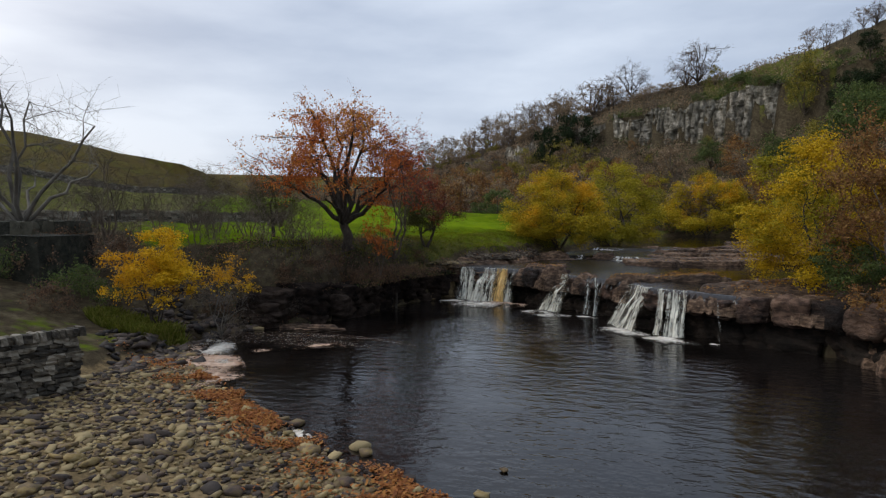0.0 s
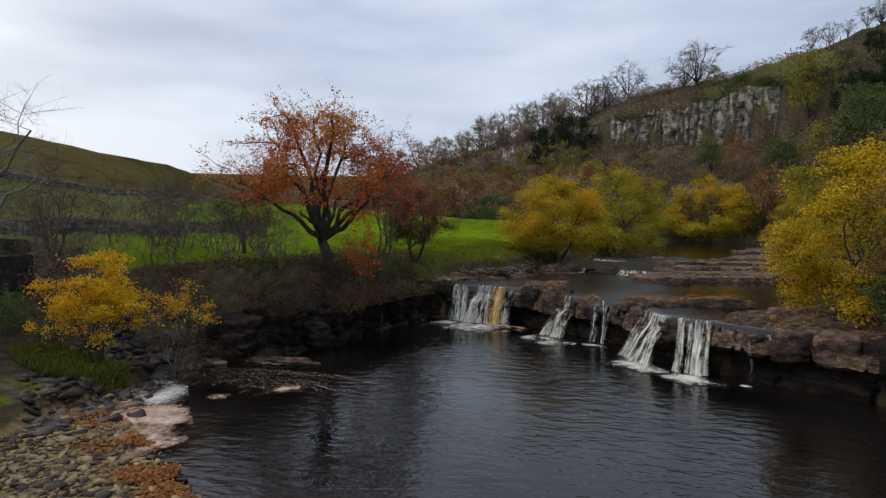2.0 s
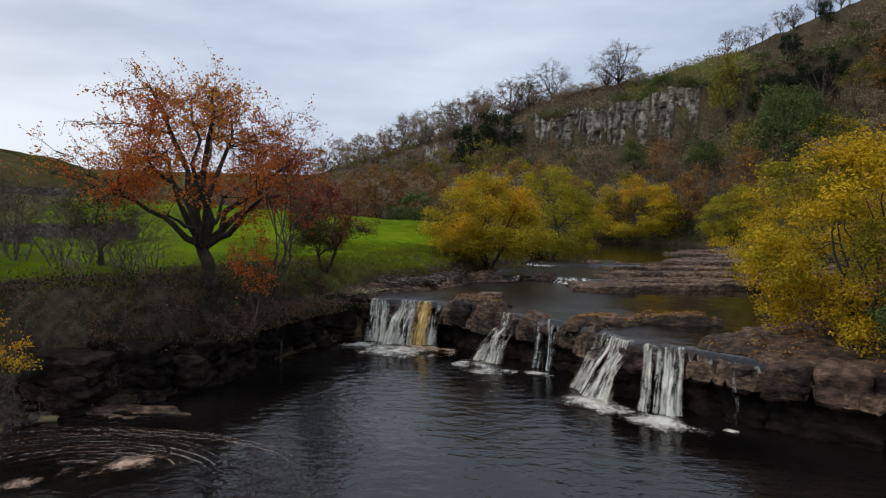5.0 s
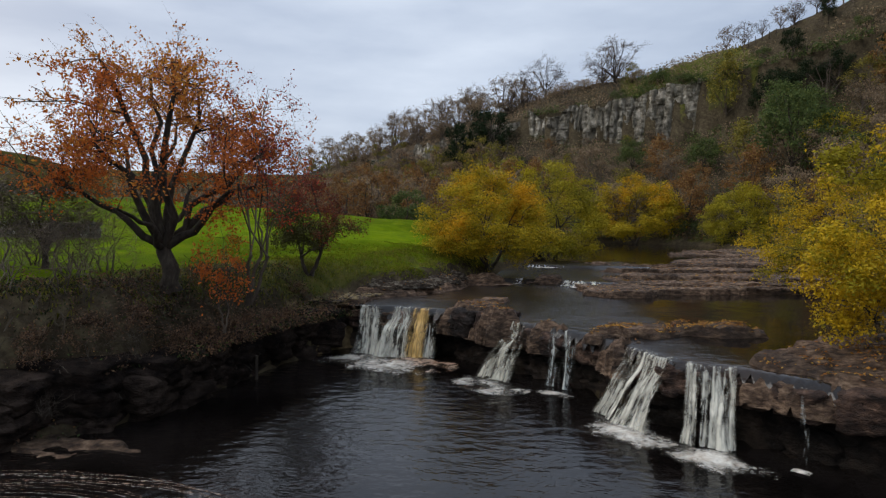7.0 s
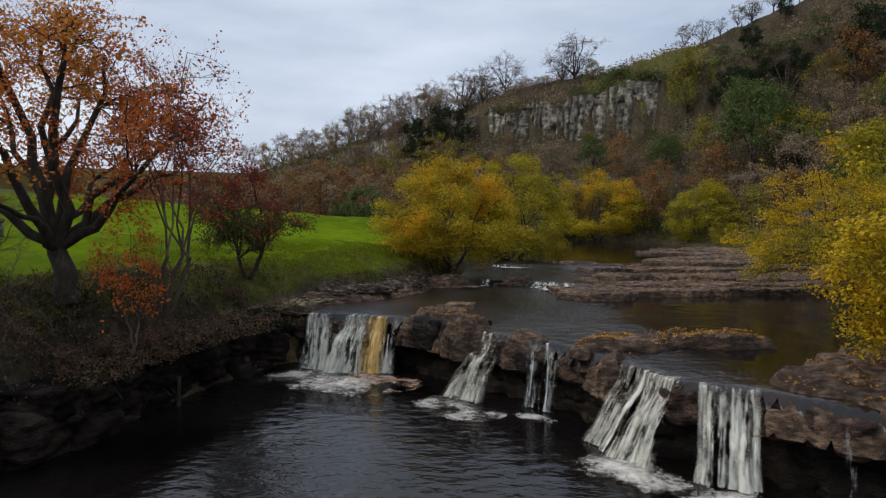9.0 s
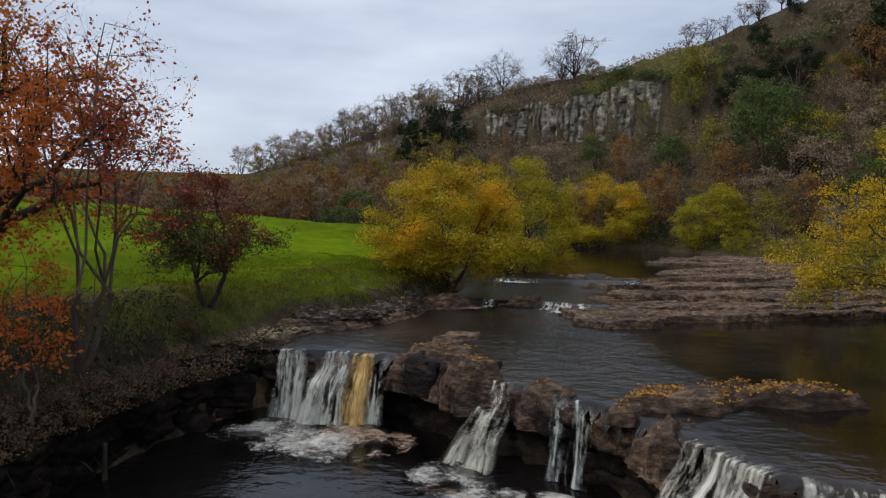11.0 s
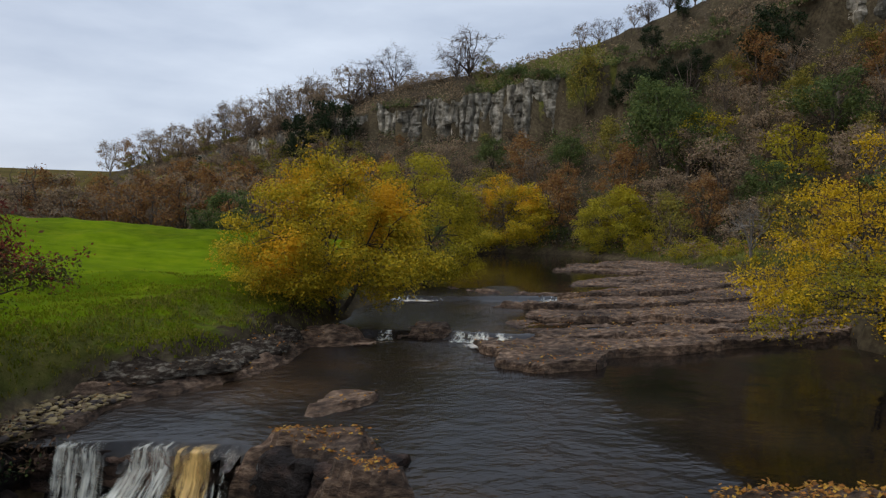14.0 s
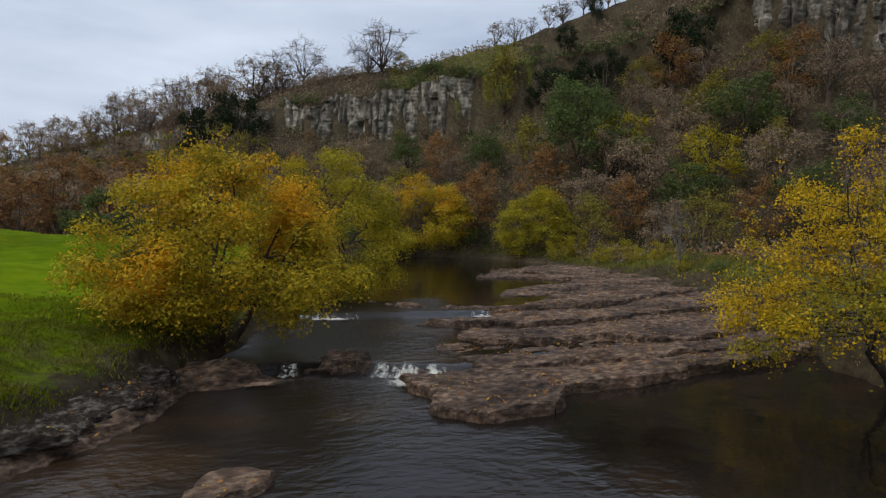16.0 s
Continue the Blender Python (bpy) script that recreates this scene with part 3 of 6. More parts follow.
# ---- bedded rock ----
def slab(name, poly, top, foot, label, seed=1, cell=0.14, tilt=(0, 0), beds=3, rough=0.08, parent=None, step=0.07, material=None, ragged=0.8):
    """A bed of rock with a stepped, ragged edge; tilt: rise per metre in x and y."""
    xs, ys = [p[0] for p in poly], [p[1] for p in poly]
    ax, ay = np.arange(min(xs) - 0.5, max(xs) + 0.5, cell), np.arange(min(ys) - 0.5, max(ys) + 0.5, cell)
    x, y = [v.ravel() for v in np.meshgrid(ax, ay)]
    sd = inside_distance(x, y, poly) + ragged * fbm(x * 0.7, y * 0.9, seed, 4) + 0.12 * fbm(x * 4, y * 4, seed + 3, 2)
    cx, cy = sum(xs) / len(xs), sum(ys) / len(ys)
    crest = top + tilt[0] * (x - cx) + tilt[1] * (y - cy) + rough * 1.6 * fbm(x * 0.7, y * 1.5, seed + 5, 4) + rough * 0.5 * fbm(x * 4, y * 6, seed + 11, 2)
    # thin beds end one after another in low ragged risers
    rise = 3.2 * fbm(x * 0.16 + seed, y * 0.55, seed + 21, 4) + 0.45 * (y - cy) * np.sign(tilt[1] + 1e-9)
    crest = crest + step * (np.floor(rise) + smooth01((rise % 1) * 6) - 1)
    crest = crest + step * 0.5 * (np.floor(5 * fbm(x * 0.5, y * 1.6, seed + 31, 3)) / 2.0)
    level = np.clip((sd + 0.05) / 0.22, 0, beds) / beds
    level = (np.floor(level * beds) + smooth01((level * beds % 1) * 1.8)) / beds
    z = foot + (crest - foot) * np.clip(level ** 0.55, 0, 1)
    # the outermost points are drawn in to the outline, for a smooth rim
    sy, sx = [g.ravel() for g in np.gradient(sd.reshape(len(ay), len(ax)), cell)]
    pull = np.clip(-0.04 - sd, 0, 0.22) / np.maximum(sx * sx + sy * sy, 0.6)
    faces = grid_faces(len(ax), len(ay), sd > -0.25)
    x, y = x + sx * pull, y + sy * pull
    used = np.unique(faces)
    remap = np.zeros(len(x), int)
    remap[used] = np.arange(len(used))
    me = mesh_of(name, np.stack([x, y, z], 1)[used], remap[faces], material or M_SLAB, name == "lip_rock")
    ob = new(name, me)
    if parent:
        ob.parent = parent
        return ob
    return tagged(ob, label, "rock", "rock beds in the river")


shelf = thing("rock_shelf", "broad brown bedded sandstone shelf strewn with leaves", "rock", "rock beds in the river")
for k, (front, top) in enumerate((([(6.6, 50.4), (6.2, 48.7), (6.1, 45.8), (7.2, 44.8), (9.3, 44.9), (10.0, 46.2), (11.7, 46.4), (15.3, 46.8), (18.8, 47.3), (24, 49.0)], 2.1),
                                  ([(8.0, 51.6), (8.4, 49.6), (9.6, 48.3), (12.4, 48.6), (14.2, 48.2), (17.0, 48.6), (20, 48.8), (25, 50.4)], 2.2),
                                  ([(9.6, 53.4), (10.2, 52.0), (12.0, 51.2), (14.4, 51.5), (15.4, 50.2), (17.6, 49.9), (20.8, 50.6), (25.5, 52.4)], 2.36),
                                  ([(10.4, 55.6), (11.2, 54.2), (12.7, 53.5), (15.1, 54.0), (18.0, 54.4), (20.6, 55.1), (25.6, 55.6)], 2.52),
                                  ([(14.8, 57.0), (16.2, 56.4), (18.6, 57.3), (22.0, 58.9), (26.8, 60.4)], 2.66))):
    slab("rock_bed", front + [(28.5, 59.5 + 0.6 * k), (22, 59.2 + 0.8 * k), (17, 57.2 + 0.5 * k), (13, 56.6 + 0.3 * k)], top, top - 0.5, "", 40 + k, 0.1, (0.004, -0.004), 1, 0.1, shelf, 0.035, ragged=0.45)
upper = thing("rock_shelf", "long grey rock beds stepping up beside the river", "rock", "rock beds in the river")
for k, bed in enumerate(([(12.3, 59.2), (14.4, 57.6), (17.3, 58.3), (21, 60.6), (27, 60.2), (30, 64), (24, 64.5), (20.6, 63.4), (16.5, 60.2)],
                         [(16.2, 63.2), (18.2, 62.2), (21.5, 64.6), (30, 65), (31, 70), (26, 69.5), (21, 67.2), (17.5, 65.4)],
                         [(19.0, 73.6), (24, 70.4), (31, 70.6), (31.5, 78), (29, 79.5), (23.4, 78)], [(22.0, 75.2), (25, 72.4), (31, 73), (31.5, 78), (28.4, 78.2)])):
    slab("rock_bed", bed, 2.5 + 0.06 * k, 2.1, "", 60 + k, 0.14, (0.008, 0.0), 1, 0.1, upper, 0.05)
slab("rock_island", [(-2.4, 50.2), (0.2, 49.8), (3.0, 50.4), (2.8, 51.6), (0.0, 52.2), (-2.4, 51.8)], 2.42, 1.5, "low flat rock bed at the bank edge", 5, 0.1, (0, 0.03), 3, 0.1)
slab("rock_island", [(3.6, 50.7), (4.4, 50.2), (5.7, 50.7), (5.4, 51.7), (4.2, 51.9)], 2.42, 1.5, "small dark rock standing in the rapids", 6, 0.08, (0, 0), 2, 0.1)
slab("rock_island", [(-0.1, 42.1), (0.5, 41.3), (1.4, 42.0), (2.5, 42.8), (2.4, 44.0), (0.8, 43.5)], 2.1, 1.5, "low wet rock just above the water", 7, 0.1, (0, -0.03), 2, 0.08)
slab("rock_island", [(8.4, 63.6), (9.4, 60.3), (12.0, 59.0), (14.6, 57.3), (14.4, 58.2), (11.6, 60.0), (10.0, 61.4)], 2.52, 2.0, "thin rock rib across the river", 8, 0.12, (0, 0), 2, 0.08)
slab("rock_island", [(8.6, 56.2), (10.6, 55.5), (13.2, 55.6), (12.6, 56.3), (9.6, 57)], 2.4, 1.8, "thin leaf-strewn rock rib in the river", 9, 0.12, (0, 0), 2, 0.08)
# left margin: gravel-topped ledge and dark beds under the turf
margin = thing("rock_ledge", "dark layered rock ledge with a pale lichen crust under the turf", "rock", "rock beds in the river")
slab("rock_bed", [(-8.0, 41.4), (-5.6, 41.0), (-4.3, 42.1), (-3.4, 43.8), (-2.5, 46.0), (-4.2, 47.2), (-7.8, 44.4)], 2.06, 1.4, "", 10, 0.1, (-0.03, 0.0), 2, 0.08, margin, 0.03, ragged=0.5)
slab("rock_bed", [(-8, 43.0), (-6.4, 43.7), (-2.7, 44.2), (-1.2, 45.6), (-0.1, 47.6), (0.6, 49.8), (-1, 51), (-2.6, 48.6), (-8, 46)], 2.4, 1.6, "", 11, 0.1, (-0.04, 0.0), 4, 0.1, margin, 0.1, ragged=0.45)
slab("rock_bed", [(-8.5, 43.7), (-6.4, 44.2), (-3.1, 44.6), (-1.5, 45.9), (-0.4, 47.9), (0.2, 50.0), (-1, 51), (-3, 48.6), (-9, 46.4)], 2.85, 2.2, "", 12, 0.1, (-0.06, 0.0), 4, 0.1, margin, 0.1, M_LICHEN, 0.45)
# tops of the lip between the falls
slab("lip_rock", [(-1.0, 39.9), (0.6, 38.0), (1.7, 37.0), (2.3, 36.9), (2.4, 38.4), (1.5, 40.6), (-0.4, 40.9)], 2.2, 1.0, "rounded brown rock between two waterfalls", 13, 0.09, (0, -0.03), 3, 0.14)
slab("lip_rock", [(2.3, 36.6), (4.0, 34.8), (4.9, 33.2), (5.6, 33.8), (4.5, 35.6), (3.0, 37.2)], 2.2, 1.0, "brown lip rock with fallen yellow leaves", 14, 0.09, (0, -0.02), 3, 0.12)
slab("lip_rock", [(4.2, 34.5), (6.0, 34.2), (7.6, 34.8), (10.2, 34.6), (10.0, 35.3), (7.4, 36.2), (5.0, 36.0)], 2.2, 1.72, "low lip rock covered with fallen yellow leaves", 15, 0.09, (0, 0), 2, 0.1)
slab("lip_rock", [(6.9, 30.0), (9.0, 28.3), (11.0, 26.8), (13.5, 27.0), (14.5, 32), (12.5, 34), (9.5, 33.2), (7.8, 31.6)], 2.2, 1.1, "broad brown lip rock with leaf litter", 16, 0.12, (0.02, 0.02), 3, 0.14)



# ---- waterfalls ----
def fall(label, line, top, reach, tint, seed=0, foot=0.0, splay=0.0, pile=0.0, layers=3, start=0.0):
    """A waterfall over a stretch of the lip: veils of water, one before the other, each on its own arc. splay: how far they fan out to the start
    of the line; pile: how far the water breaks over a ledge on the way down; start: how far down the veil begins."""
    root = thing("waterfall", label, "waterfall", "waterfalls over the rock lip")
    (ax, ay), (bx, by) = line
    d = math.hypot(bx - ax, by - ay)
    tx, ty = (bx - ax) / d, (by - ay) / d
    nx, ny = ty, -tx
    n, m = max(6, int(d / 0.045)), 34
    u, v = [g.ravel() for g in np.meshgrid(np.linspace(0, 1, n + 1), np.linspace(start, 1, m + 1))]
    for layer in range(layers):
        sd = seed * 13 + layer * 5
        fold = fbm(u * d * 4.0 + sd, v * 1.3, sd, 3)
        speed = reach * (0.85 + 0.5 * vnoise(u * d * 2.5 + sd, v * 0, sd + 1))
        out = -0.3 + 0.3 * np.clip(v / 0.1, 0, 1) + 0.07 * layer - 0.03 + speed * np.clip(v - 0.08, 0, 1) ** 1.5 + (0.03 + 0.12 * v) * fold
        out = out + pile * smooth01((v - 0.28 - 0.3 * (0.5 + vnoise(u * d * 3 + sd, v * 0, sd + 2))) / 0.22)
        z = top + 0.025 - (top - foot) * np.clip((v - 0.1) / 0.9, 0, 1) ** 1.15
        spread = 0.9 + 0.08 * smooth01((v - 0.8) / 0.2)
        across = (u - 0.5) * d * spread + 0.5 * d - splay * (1 - u) * v ** 1.3 + 0.05 * v * vnoise(u * d * 3, v * 4, sd + 3)
        me = mesh_of("water_veil", np.stack([ax + tx * across + nx * out, ay + ty * across + ny * out, z], 1), grid_faces(n + 1, m + 1), tint, True)
        flow = np.stack([u * d, v, np.full(len(u), sd * 1.7)], 1)
        edge = np.minimum(np.minimum(u, 1 - u) * d / 0.3, 0.12 + (v - start) / 0.22)
        me.attributes.new("flow", "FLOAT_VECTOR", "POINT").data.foreach_set("vector", flow.astype(np.float32).ravel())
        me.attributes.new("edge", "FLOAT", "POINT").data.foreach_set("value", np.clip(edge, 0, 1).astype(np.float32))
        tagged(part("water_veil", me, root), kind="stuff")
    return root


def foam_patch(name, label, cx, cy, rx, ry, turn, z, material, root=None, cell=0.12, gain=0.35, seed=0, froth=0.05):
    """A thin lacy raft of foam; it thins out to its rim."""
    n, m = int(2 * rx / cell) + 2, int(2 * ry / cell) + 2
    u, v = np.meshgrid(np.linspace(-1, 1, n), np.linspace(-1, 1, m))
    u, v = u.ravel(), v.ravel()
    r = np.hypot(u, v)
    ca, sa = math.cos(turn), math.sin(turn)
    x, y = cx + u * rx * ca - v * ry * sa, cy + u * rx * sa + v * ry * ca
    cover = gain * 1.15 * (1 - r * 1.3) + 0.6 * fbm(x * 1.3, y * 1.3, seed, 4)
    zz = z + froth * np.clip(1 - r, 0, 1) * (0.6 + fbm(x * 5, y * 5, seed, 2))
    faces = grid_faces(n, m, r < 1.0)
    me = mesh_of(name, np.stack([x, y, zz], 1), faces, material, True)
    at = me.attributes.new("cover", "FLOAT", "POINT")
    at.data.foreach_set("value", cover.astype(np.float32))
    if root:
        return part(name, me, root)
    return tagged(new(name, me), label, "foam", "foam on the pool", "stuff")


f1 = fall("white waterfall over the far end of the rock lip", ((-4.5, 41.0), (-3.35, 40.8)), 1.92, 0.85, M_FALL, 1)
f2 = fall("white waterfall tumbling over a broken ledge", ((-3.2, 40.75), (-1.95, 40.4)), 1.92, 0.6, M_FALL, 2, 0.0, 0.3, 0.55, 3)
f3 = fall("amber peat-stained waterfall beside pale rock", ((-2.1, 40.4), (-1.25, 40.1)), 1.92, 0.8, M_PEAT, 3, 0.0, 0.15, 0.15)
fall("white strands of water at the edge of the amber fall", ((-1.5, 40.2), (-0.9, 40.0)), 1.92, 0.75, M_FALL, 9, layers=2)
f4 = fall("narrow slanting white waterfall between rocks", ((1.75, 37.2), (2.35, 36.7)), 1.95, 0.75, M_DENSE, 4, 0.0, 0.75, 0.3, 4)
f5 = fall("thin trickling waterfall over dark rock", ((3.0, 35.85), (3.95, 34.85)), 1.95, 0.3, M_THIN, 5, layers=2)
f6 = fall("white waterfall with spreading strands", ((4.95, 32.9), (5.75, 31.05)), 1.92, 0.95, M_FALL, 6, 0.0, 0.4, 0.15)
f7 = fall("white waterfall of parallel strands", ((5.9, 30.9), (7.15, 30.3)), 1.92, 0.75, M_FALL, 7, pile=0.1)
f8 = fall("single thread of water over a dark ledge", ((7.93, 28.93), (8.15, 28.73)), 1.95, 0.15, M_THIN, 8, layers=1)
foam_patch("foam", "", -4.3, 39.2, 2.0, 1.2, -0.2, 0.03, M_FOAM, f1, gain=0.36, froth=0.09)
foam_patch("foam", "", -2.6, 38.5, 2.8, 1.7, -0.35, 0.03, M_FOAM, f2, gain=0.4, seed=2, froth=0.09)
foam_patch("foam", "", -1.5, 38.3, 1.6, 1.2, -0.5, 0.06, M_SCUM, f3, gain=0.1, seed=7, froth=0.1)
foam_patch("foam", "", 1.0, 35.5, 1.6, 1.1, -0.7, 0.03, M_FOAM, f4, gain=0.42, seed=8, froth=0.09)
foam_patch("foam", "", 0.6, 34.9, 0.7, 0.5, -0.7, 0.06, M_SCUM, f4, gain=0.3, seed=18)
foam_patch("foam", "", 3.0, 34.6, 0.8, 0.4, -0.7, 0.03, M_FOAM, f5, gain=0.14)
foam_patch("foam", "", 4.3, 30.9, 1.8, 0.9, -0.85, 0.03, M_FOAM, f6, gain=0.38, seed=9, froth=0.09)
foam_patch("foam", "", 6.1, 29.2, 1.6, 1.0, -0.75, 0.03, M_FOAM, f7, gain=0.42, seed=10, froth=0.09)
foam_patch("foam", "", 7.8, 28.5, 0.3, 0.25, -0.8, 0.03, M_FOAM, f8, gain=0.2)
# small cascades upstream
c1 = fall("low white cascade over a rock step", ((5.7, 50.2), (7.8, 48.9)), 2.2, 0.6, M_FALL, 11, 1.92)
foam_patch("foam", "", 6.6, 48.6, 1.8, 0.8, -0.55, 1.95, M_FOAM, c1, gain=0.5, seed=11, froth=0.12)
foam_patch("foam", "", 6.9, 48.7, 1.1, 0.5, -0.55, 1.99, M_SCUM, c1, gain=0.35, seed=12)
c2 = fall("small cascade between bank rocks", ((3.0, 50.9), (3.6, 50.7)), 2.2, 0.4, M_FALL, 12, 1.92)
foam_patch("foam", "", 2.9, 50.0, 1.1, 0.4, 0.2, 1.95, M_SCUM, c2, gain=0.35, seed=13)
c3 = fall("thin riffle over a rock rib", ((4.6, 60.0), (7.4, 59.1)), 2.4, 0.3, M_THIN, 13, 2.2)
foam_patch("foam", "", 6.0, 59.0, 1.7, 0.4, -0.3, 2.22, M_FOAM, c3, gain=0.35, seed=14)
c4 = fall("thin riffle over the second rock rib", ((12.2, 58.4), (13.8, 57.9)), 2.4, 0.3, M_THIN, 14, 2.2)
foam_patch("foam", "", 12.8, 57.6, 1.0, 0.35, -0.3, 2.22, M_FOAM, c4, gain=0.35, seed=15)
# scum drifting on the pool
foam_patch("foam_raft", "pinkish brown foam washed up at the shingle", -10.2, 21.5, 3.6, 1.35, 2.2, 0.09, M_SCUM, gain=0.55, seed=3)
foam_patch("foam_raft", "white foam edging the brown raft", -10.9, 23.4, 2.6, 0.9, 2.15, 0.1, M_FOAM, gain=0.4, seed=23)
foam_patch("foam_raft", "pale foam swirl drifting on dark water", -7.6, 25.2, 2.6, 0.75, 0.55, 0.012, M_SCUM, gain=0.22, seed=4)
foam_patch("foam_raft", "white froth caught on the shingle edge", -4.2, 15.6, 0.5, 0.25, -0.8, 0.04, M_FOAM, gain=0.4, seed=6)


def foam_streak(cx, cy, r, a0, a1, width, material, squash=0.55):
    """A thin curl of foam drawn out by the current."""
    n = 26
    verts, cover = [], []
    for i in range(n + 1):
        t = i / n
        a = a0 + (a1 - a0) * t
        rr = r * (1 + 0.05 * math.sin(5 * t + r * 3))
        for k in (-1, 0, 1):
            q = rr + k * width * (0.3 + 0.7 * math.sin(math.pi * t)) / 2
            verts.append((cx + math.cos(a) * q, cy + math.sin(a) * q * squash, 0.012))
            cover.append(0.16 if k == 0 else -0.2)
    faces = [(i * 3 + k, i * 3 + k + 1, i * 3 + k + 4, i * 3 + k + 3) for i in range(n) for k in (0, 1)]
    me = mesh_of("foam_streak", verts, faces, material, True)
    me.attributes.new("cover", "FLOAT", "POINT").data.foreach_set("value", cover)
    return tagged(new("foam_streak", me), "thin curl of foam drawn out on dark water", "foam", "foam on the pool", "stuff")


srng = random.Random(77)
for i in range(34):
    r = 0.8 + 0.14 * i + srng.uniform(-0.1, 0.1)
    a0 = srng.uniform(0.2, 1.2)
    foam_streak(-8.6, 24.8, r, a0, a0 + srng.uniform(0.9, 2.3), srng.uniform(0.06, 0.3), M_SCUM if i % 3 else M_FOAM)

# ---- trees ----
def grow(rng, h, w, trunk_r, base=0.3, limbs=6, clumps=40, subs=6, twigs=4, stems=1, lean=0.0, lump=0.16, flat=0.0, hollow=0.45, skirt=0.0, waist=0.45):
    """Branches of a tree, (points, radii, level), that fill a lumpy rounded crown of height h and width w. base: where the crown begins;
    hollow: how much the clumps keep to its outside; skirt: how far it widens low down."""
    out = []
    z0, mid = h * base, h * (base + (1 - base) * waist)

    def bend(a, b, sag, n):
        """A bowed way from a to b, rising first."""
        c = a.lerp(b, 0.45) + Vector((rng.gauss(0, 0.06), rng.gauss(0, 0.06), sag)) * (b - a).length
        pts = []
        for i in range(n + 1):
            t = i / n
            p = a * ((1 - t) ** 2) + c * (2 * t * (1 - t)) + b * (t * t)
            if 0 < i < n:
                p = p + Vector((rng.gauss(0, 1), rng.gauss(0, 1), rng.gauss(0, 1))) * ((b - a).length * 0.025)
            pts.append(p)
        return pts

    def taper(r0, r1, n):
        return [r0 + (r1 - r0) * i / n for i in range(n + 1)]

    def in_crown(lo):
        """A place in the crown, in its shell for lo near 1."""
        while True:
            v = Vector((rng.gauss(0, 1), rng.gauss(0, 1), rng.gauss(0, 1))).normalized()
            if v.z > -0.92:
                break
        r = (lo + (1 - lo) * rng.random()) * (0.93 + lump * 1.1 * noise.noise(v * 2.1 + Vector((trunk_r * 91, h * 7, w * 3))))
        side = w / 2 * (1 + skirt * max(0, -v.z))
        up = (h - mid) if v.z > 0 else (mid - z0)
        return Vector((v.x * r * side + lean * h * 0.4, v.y * r * side, mid + v.z * r * up * (1 - flat * (v.z > 0))))

    roots = []
    for s in range(stems):
        a = math.tau * (s + rng.uniform(-0.2, 0.2)) / stems
        d = Vector((math.cos(a), math.sin(a), 0)) if stems > 1 else Vector((0, 0, 0))
        foot = d * trunk_r * 0.7 + Vector((0, 0, -0.25))
        top = d * (w * 0.09) * rng.uniform(0.6, 1.3) + Vector((lean * h * 0.3, 0, max(z0, h * 0.16) * rng.uniform(0.9, 1.25)))
        r = trunk_r * (1 if stems == 1 else 0.75)
        pts = bend(foot, top, 0.05, 5)
        out.append((pts, [r * 1.25] + taper(r, r * 0.75, 4), 0))
        roots.append((pts, r * 0.75))
    arms = []
    for k in range(limbs):
        pts0, r0 = roots[k % stems]
        a = math.tau * (k + rng.uniform(-0.3, 0.3)) / limbs
        reach, tall = rng.uniform(0.45, 0.7), rng.uniform(0.15, 0.8)
        if k % 3 == 2:
            reach, tall = rng.uniform(0.1, 0.35), rng.uniform(0.7, 0.9)
        end = Vector((math.cos(a) * reach * w / 2 + lean * h * 0.35, math.sin(a) * reach * w / 2, z0 + (h - z0) * tall))
        start = pts0[-1].lerp(pts0[-2], rng.uniform(0, 0.8))
        pts = bend(start, end, 0.12, 6)
        r = r0 * rng.uniform(0.55, 0.8)
        rad = taper(r, r * 0.3, 6)
        out.append((pts, rad, 1))
        arms.append((pts, rad))
    for k in range(clumps):
        end = in_crown(hollow)
        best = min(((p - end).length + (0.5 * h if p.z > end.z + 0.1 * h else 0) + rng.uniform(0, 0.12) * w, i, j) for i, (pts, _) in enumerate(arms) for j, p in enumerate(pts[1:], 1))
        pts_a, rad_a = arms[best[1]]
        start = pts_a[best[2]]
        pts = bend(start, end, 0.10, 4)
        r = max(0.008, min(rad_a[best[2]] * 0.7, 0.011 * (end - start).length + 0.008))
        out.append((pts, taper(r, r * 0.3, 4), 2))
        size = w * lump * rng.uniform(0.7, 1.25)
        for s in range(subs):
            f = rng.uniform(0.35, 1.0)
            i = min(3, int(f * 4))
            q = pts[i].lerp(pts[i + 1], f * 4 - i)
            v = Vector([max(-1, min(1, g)) for g in (rng.gauss(0, 0.6), rng.gauss(0, 0.6), rng.gauss(0.1, 0.5))]) * size
            sp = bend(q, q.lerp(end, 0.5) + v, 0.08, 3)
            out.append((sp, taper(r * 0.45, r * 0.16, 3), 3))
            for t in range(twigs):
                g = rng.uniform(0.3, 1.0)
                i = min(2, int(g * 3))
                q2 = sp[i].lerp(sp[i + 1], g * 3 - i)
                dv = (sp[-1] - sp[0]).normalized() * 0.4 + Vector([max(-1, min(1, g)) for g in (rng.gauss(0, 0.55), rng.gauss(0, 0.55), rng.gauss(0.08, 0.45))])
                out.append((bend(q2, q2 + dv * size * 0.55, 0.05, 2), taper(r * 0.2, r * 0.08, 2), 4))
    return out


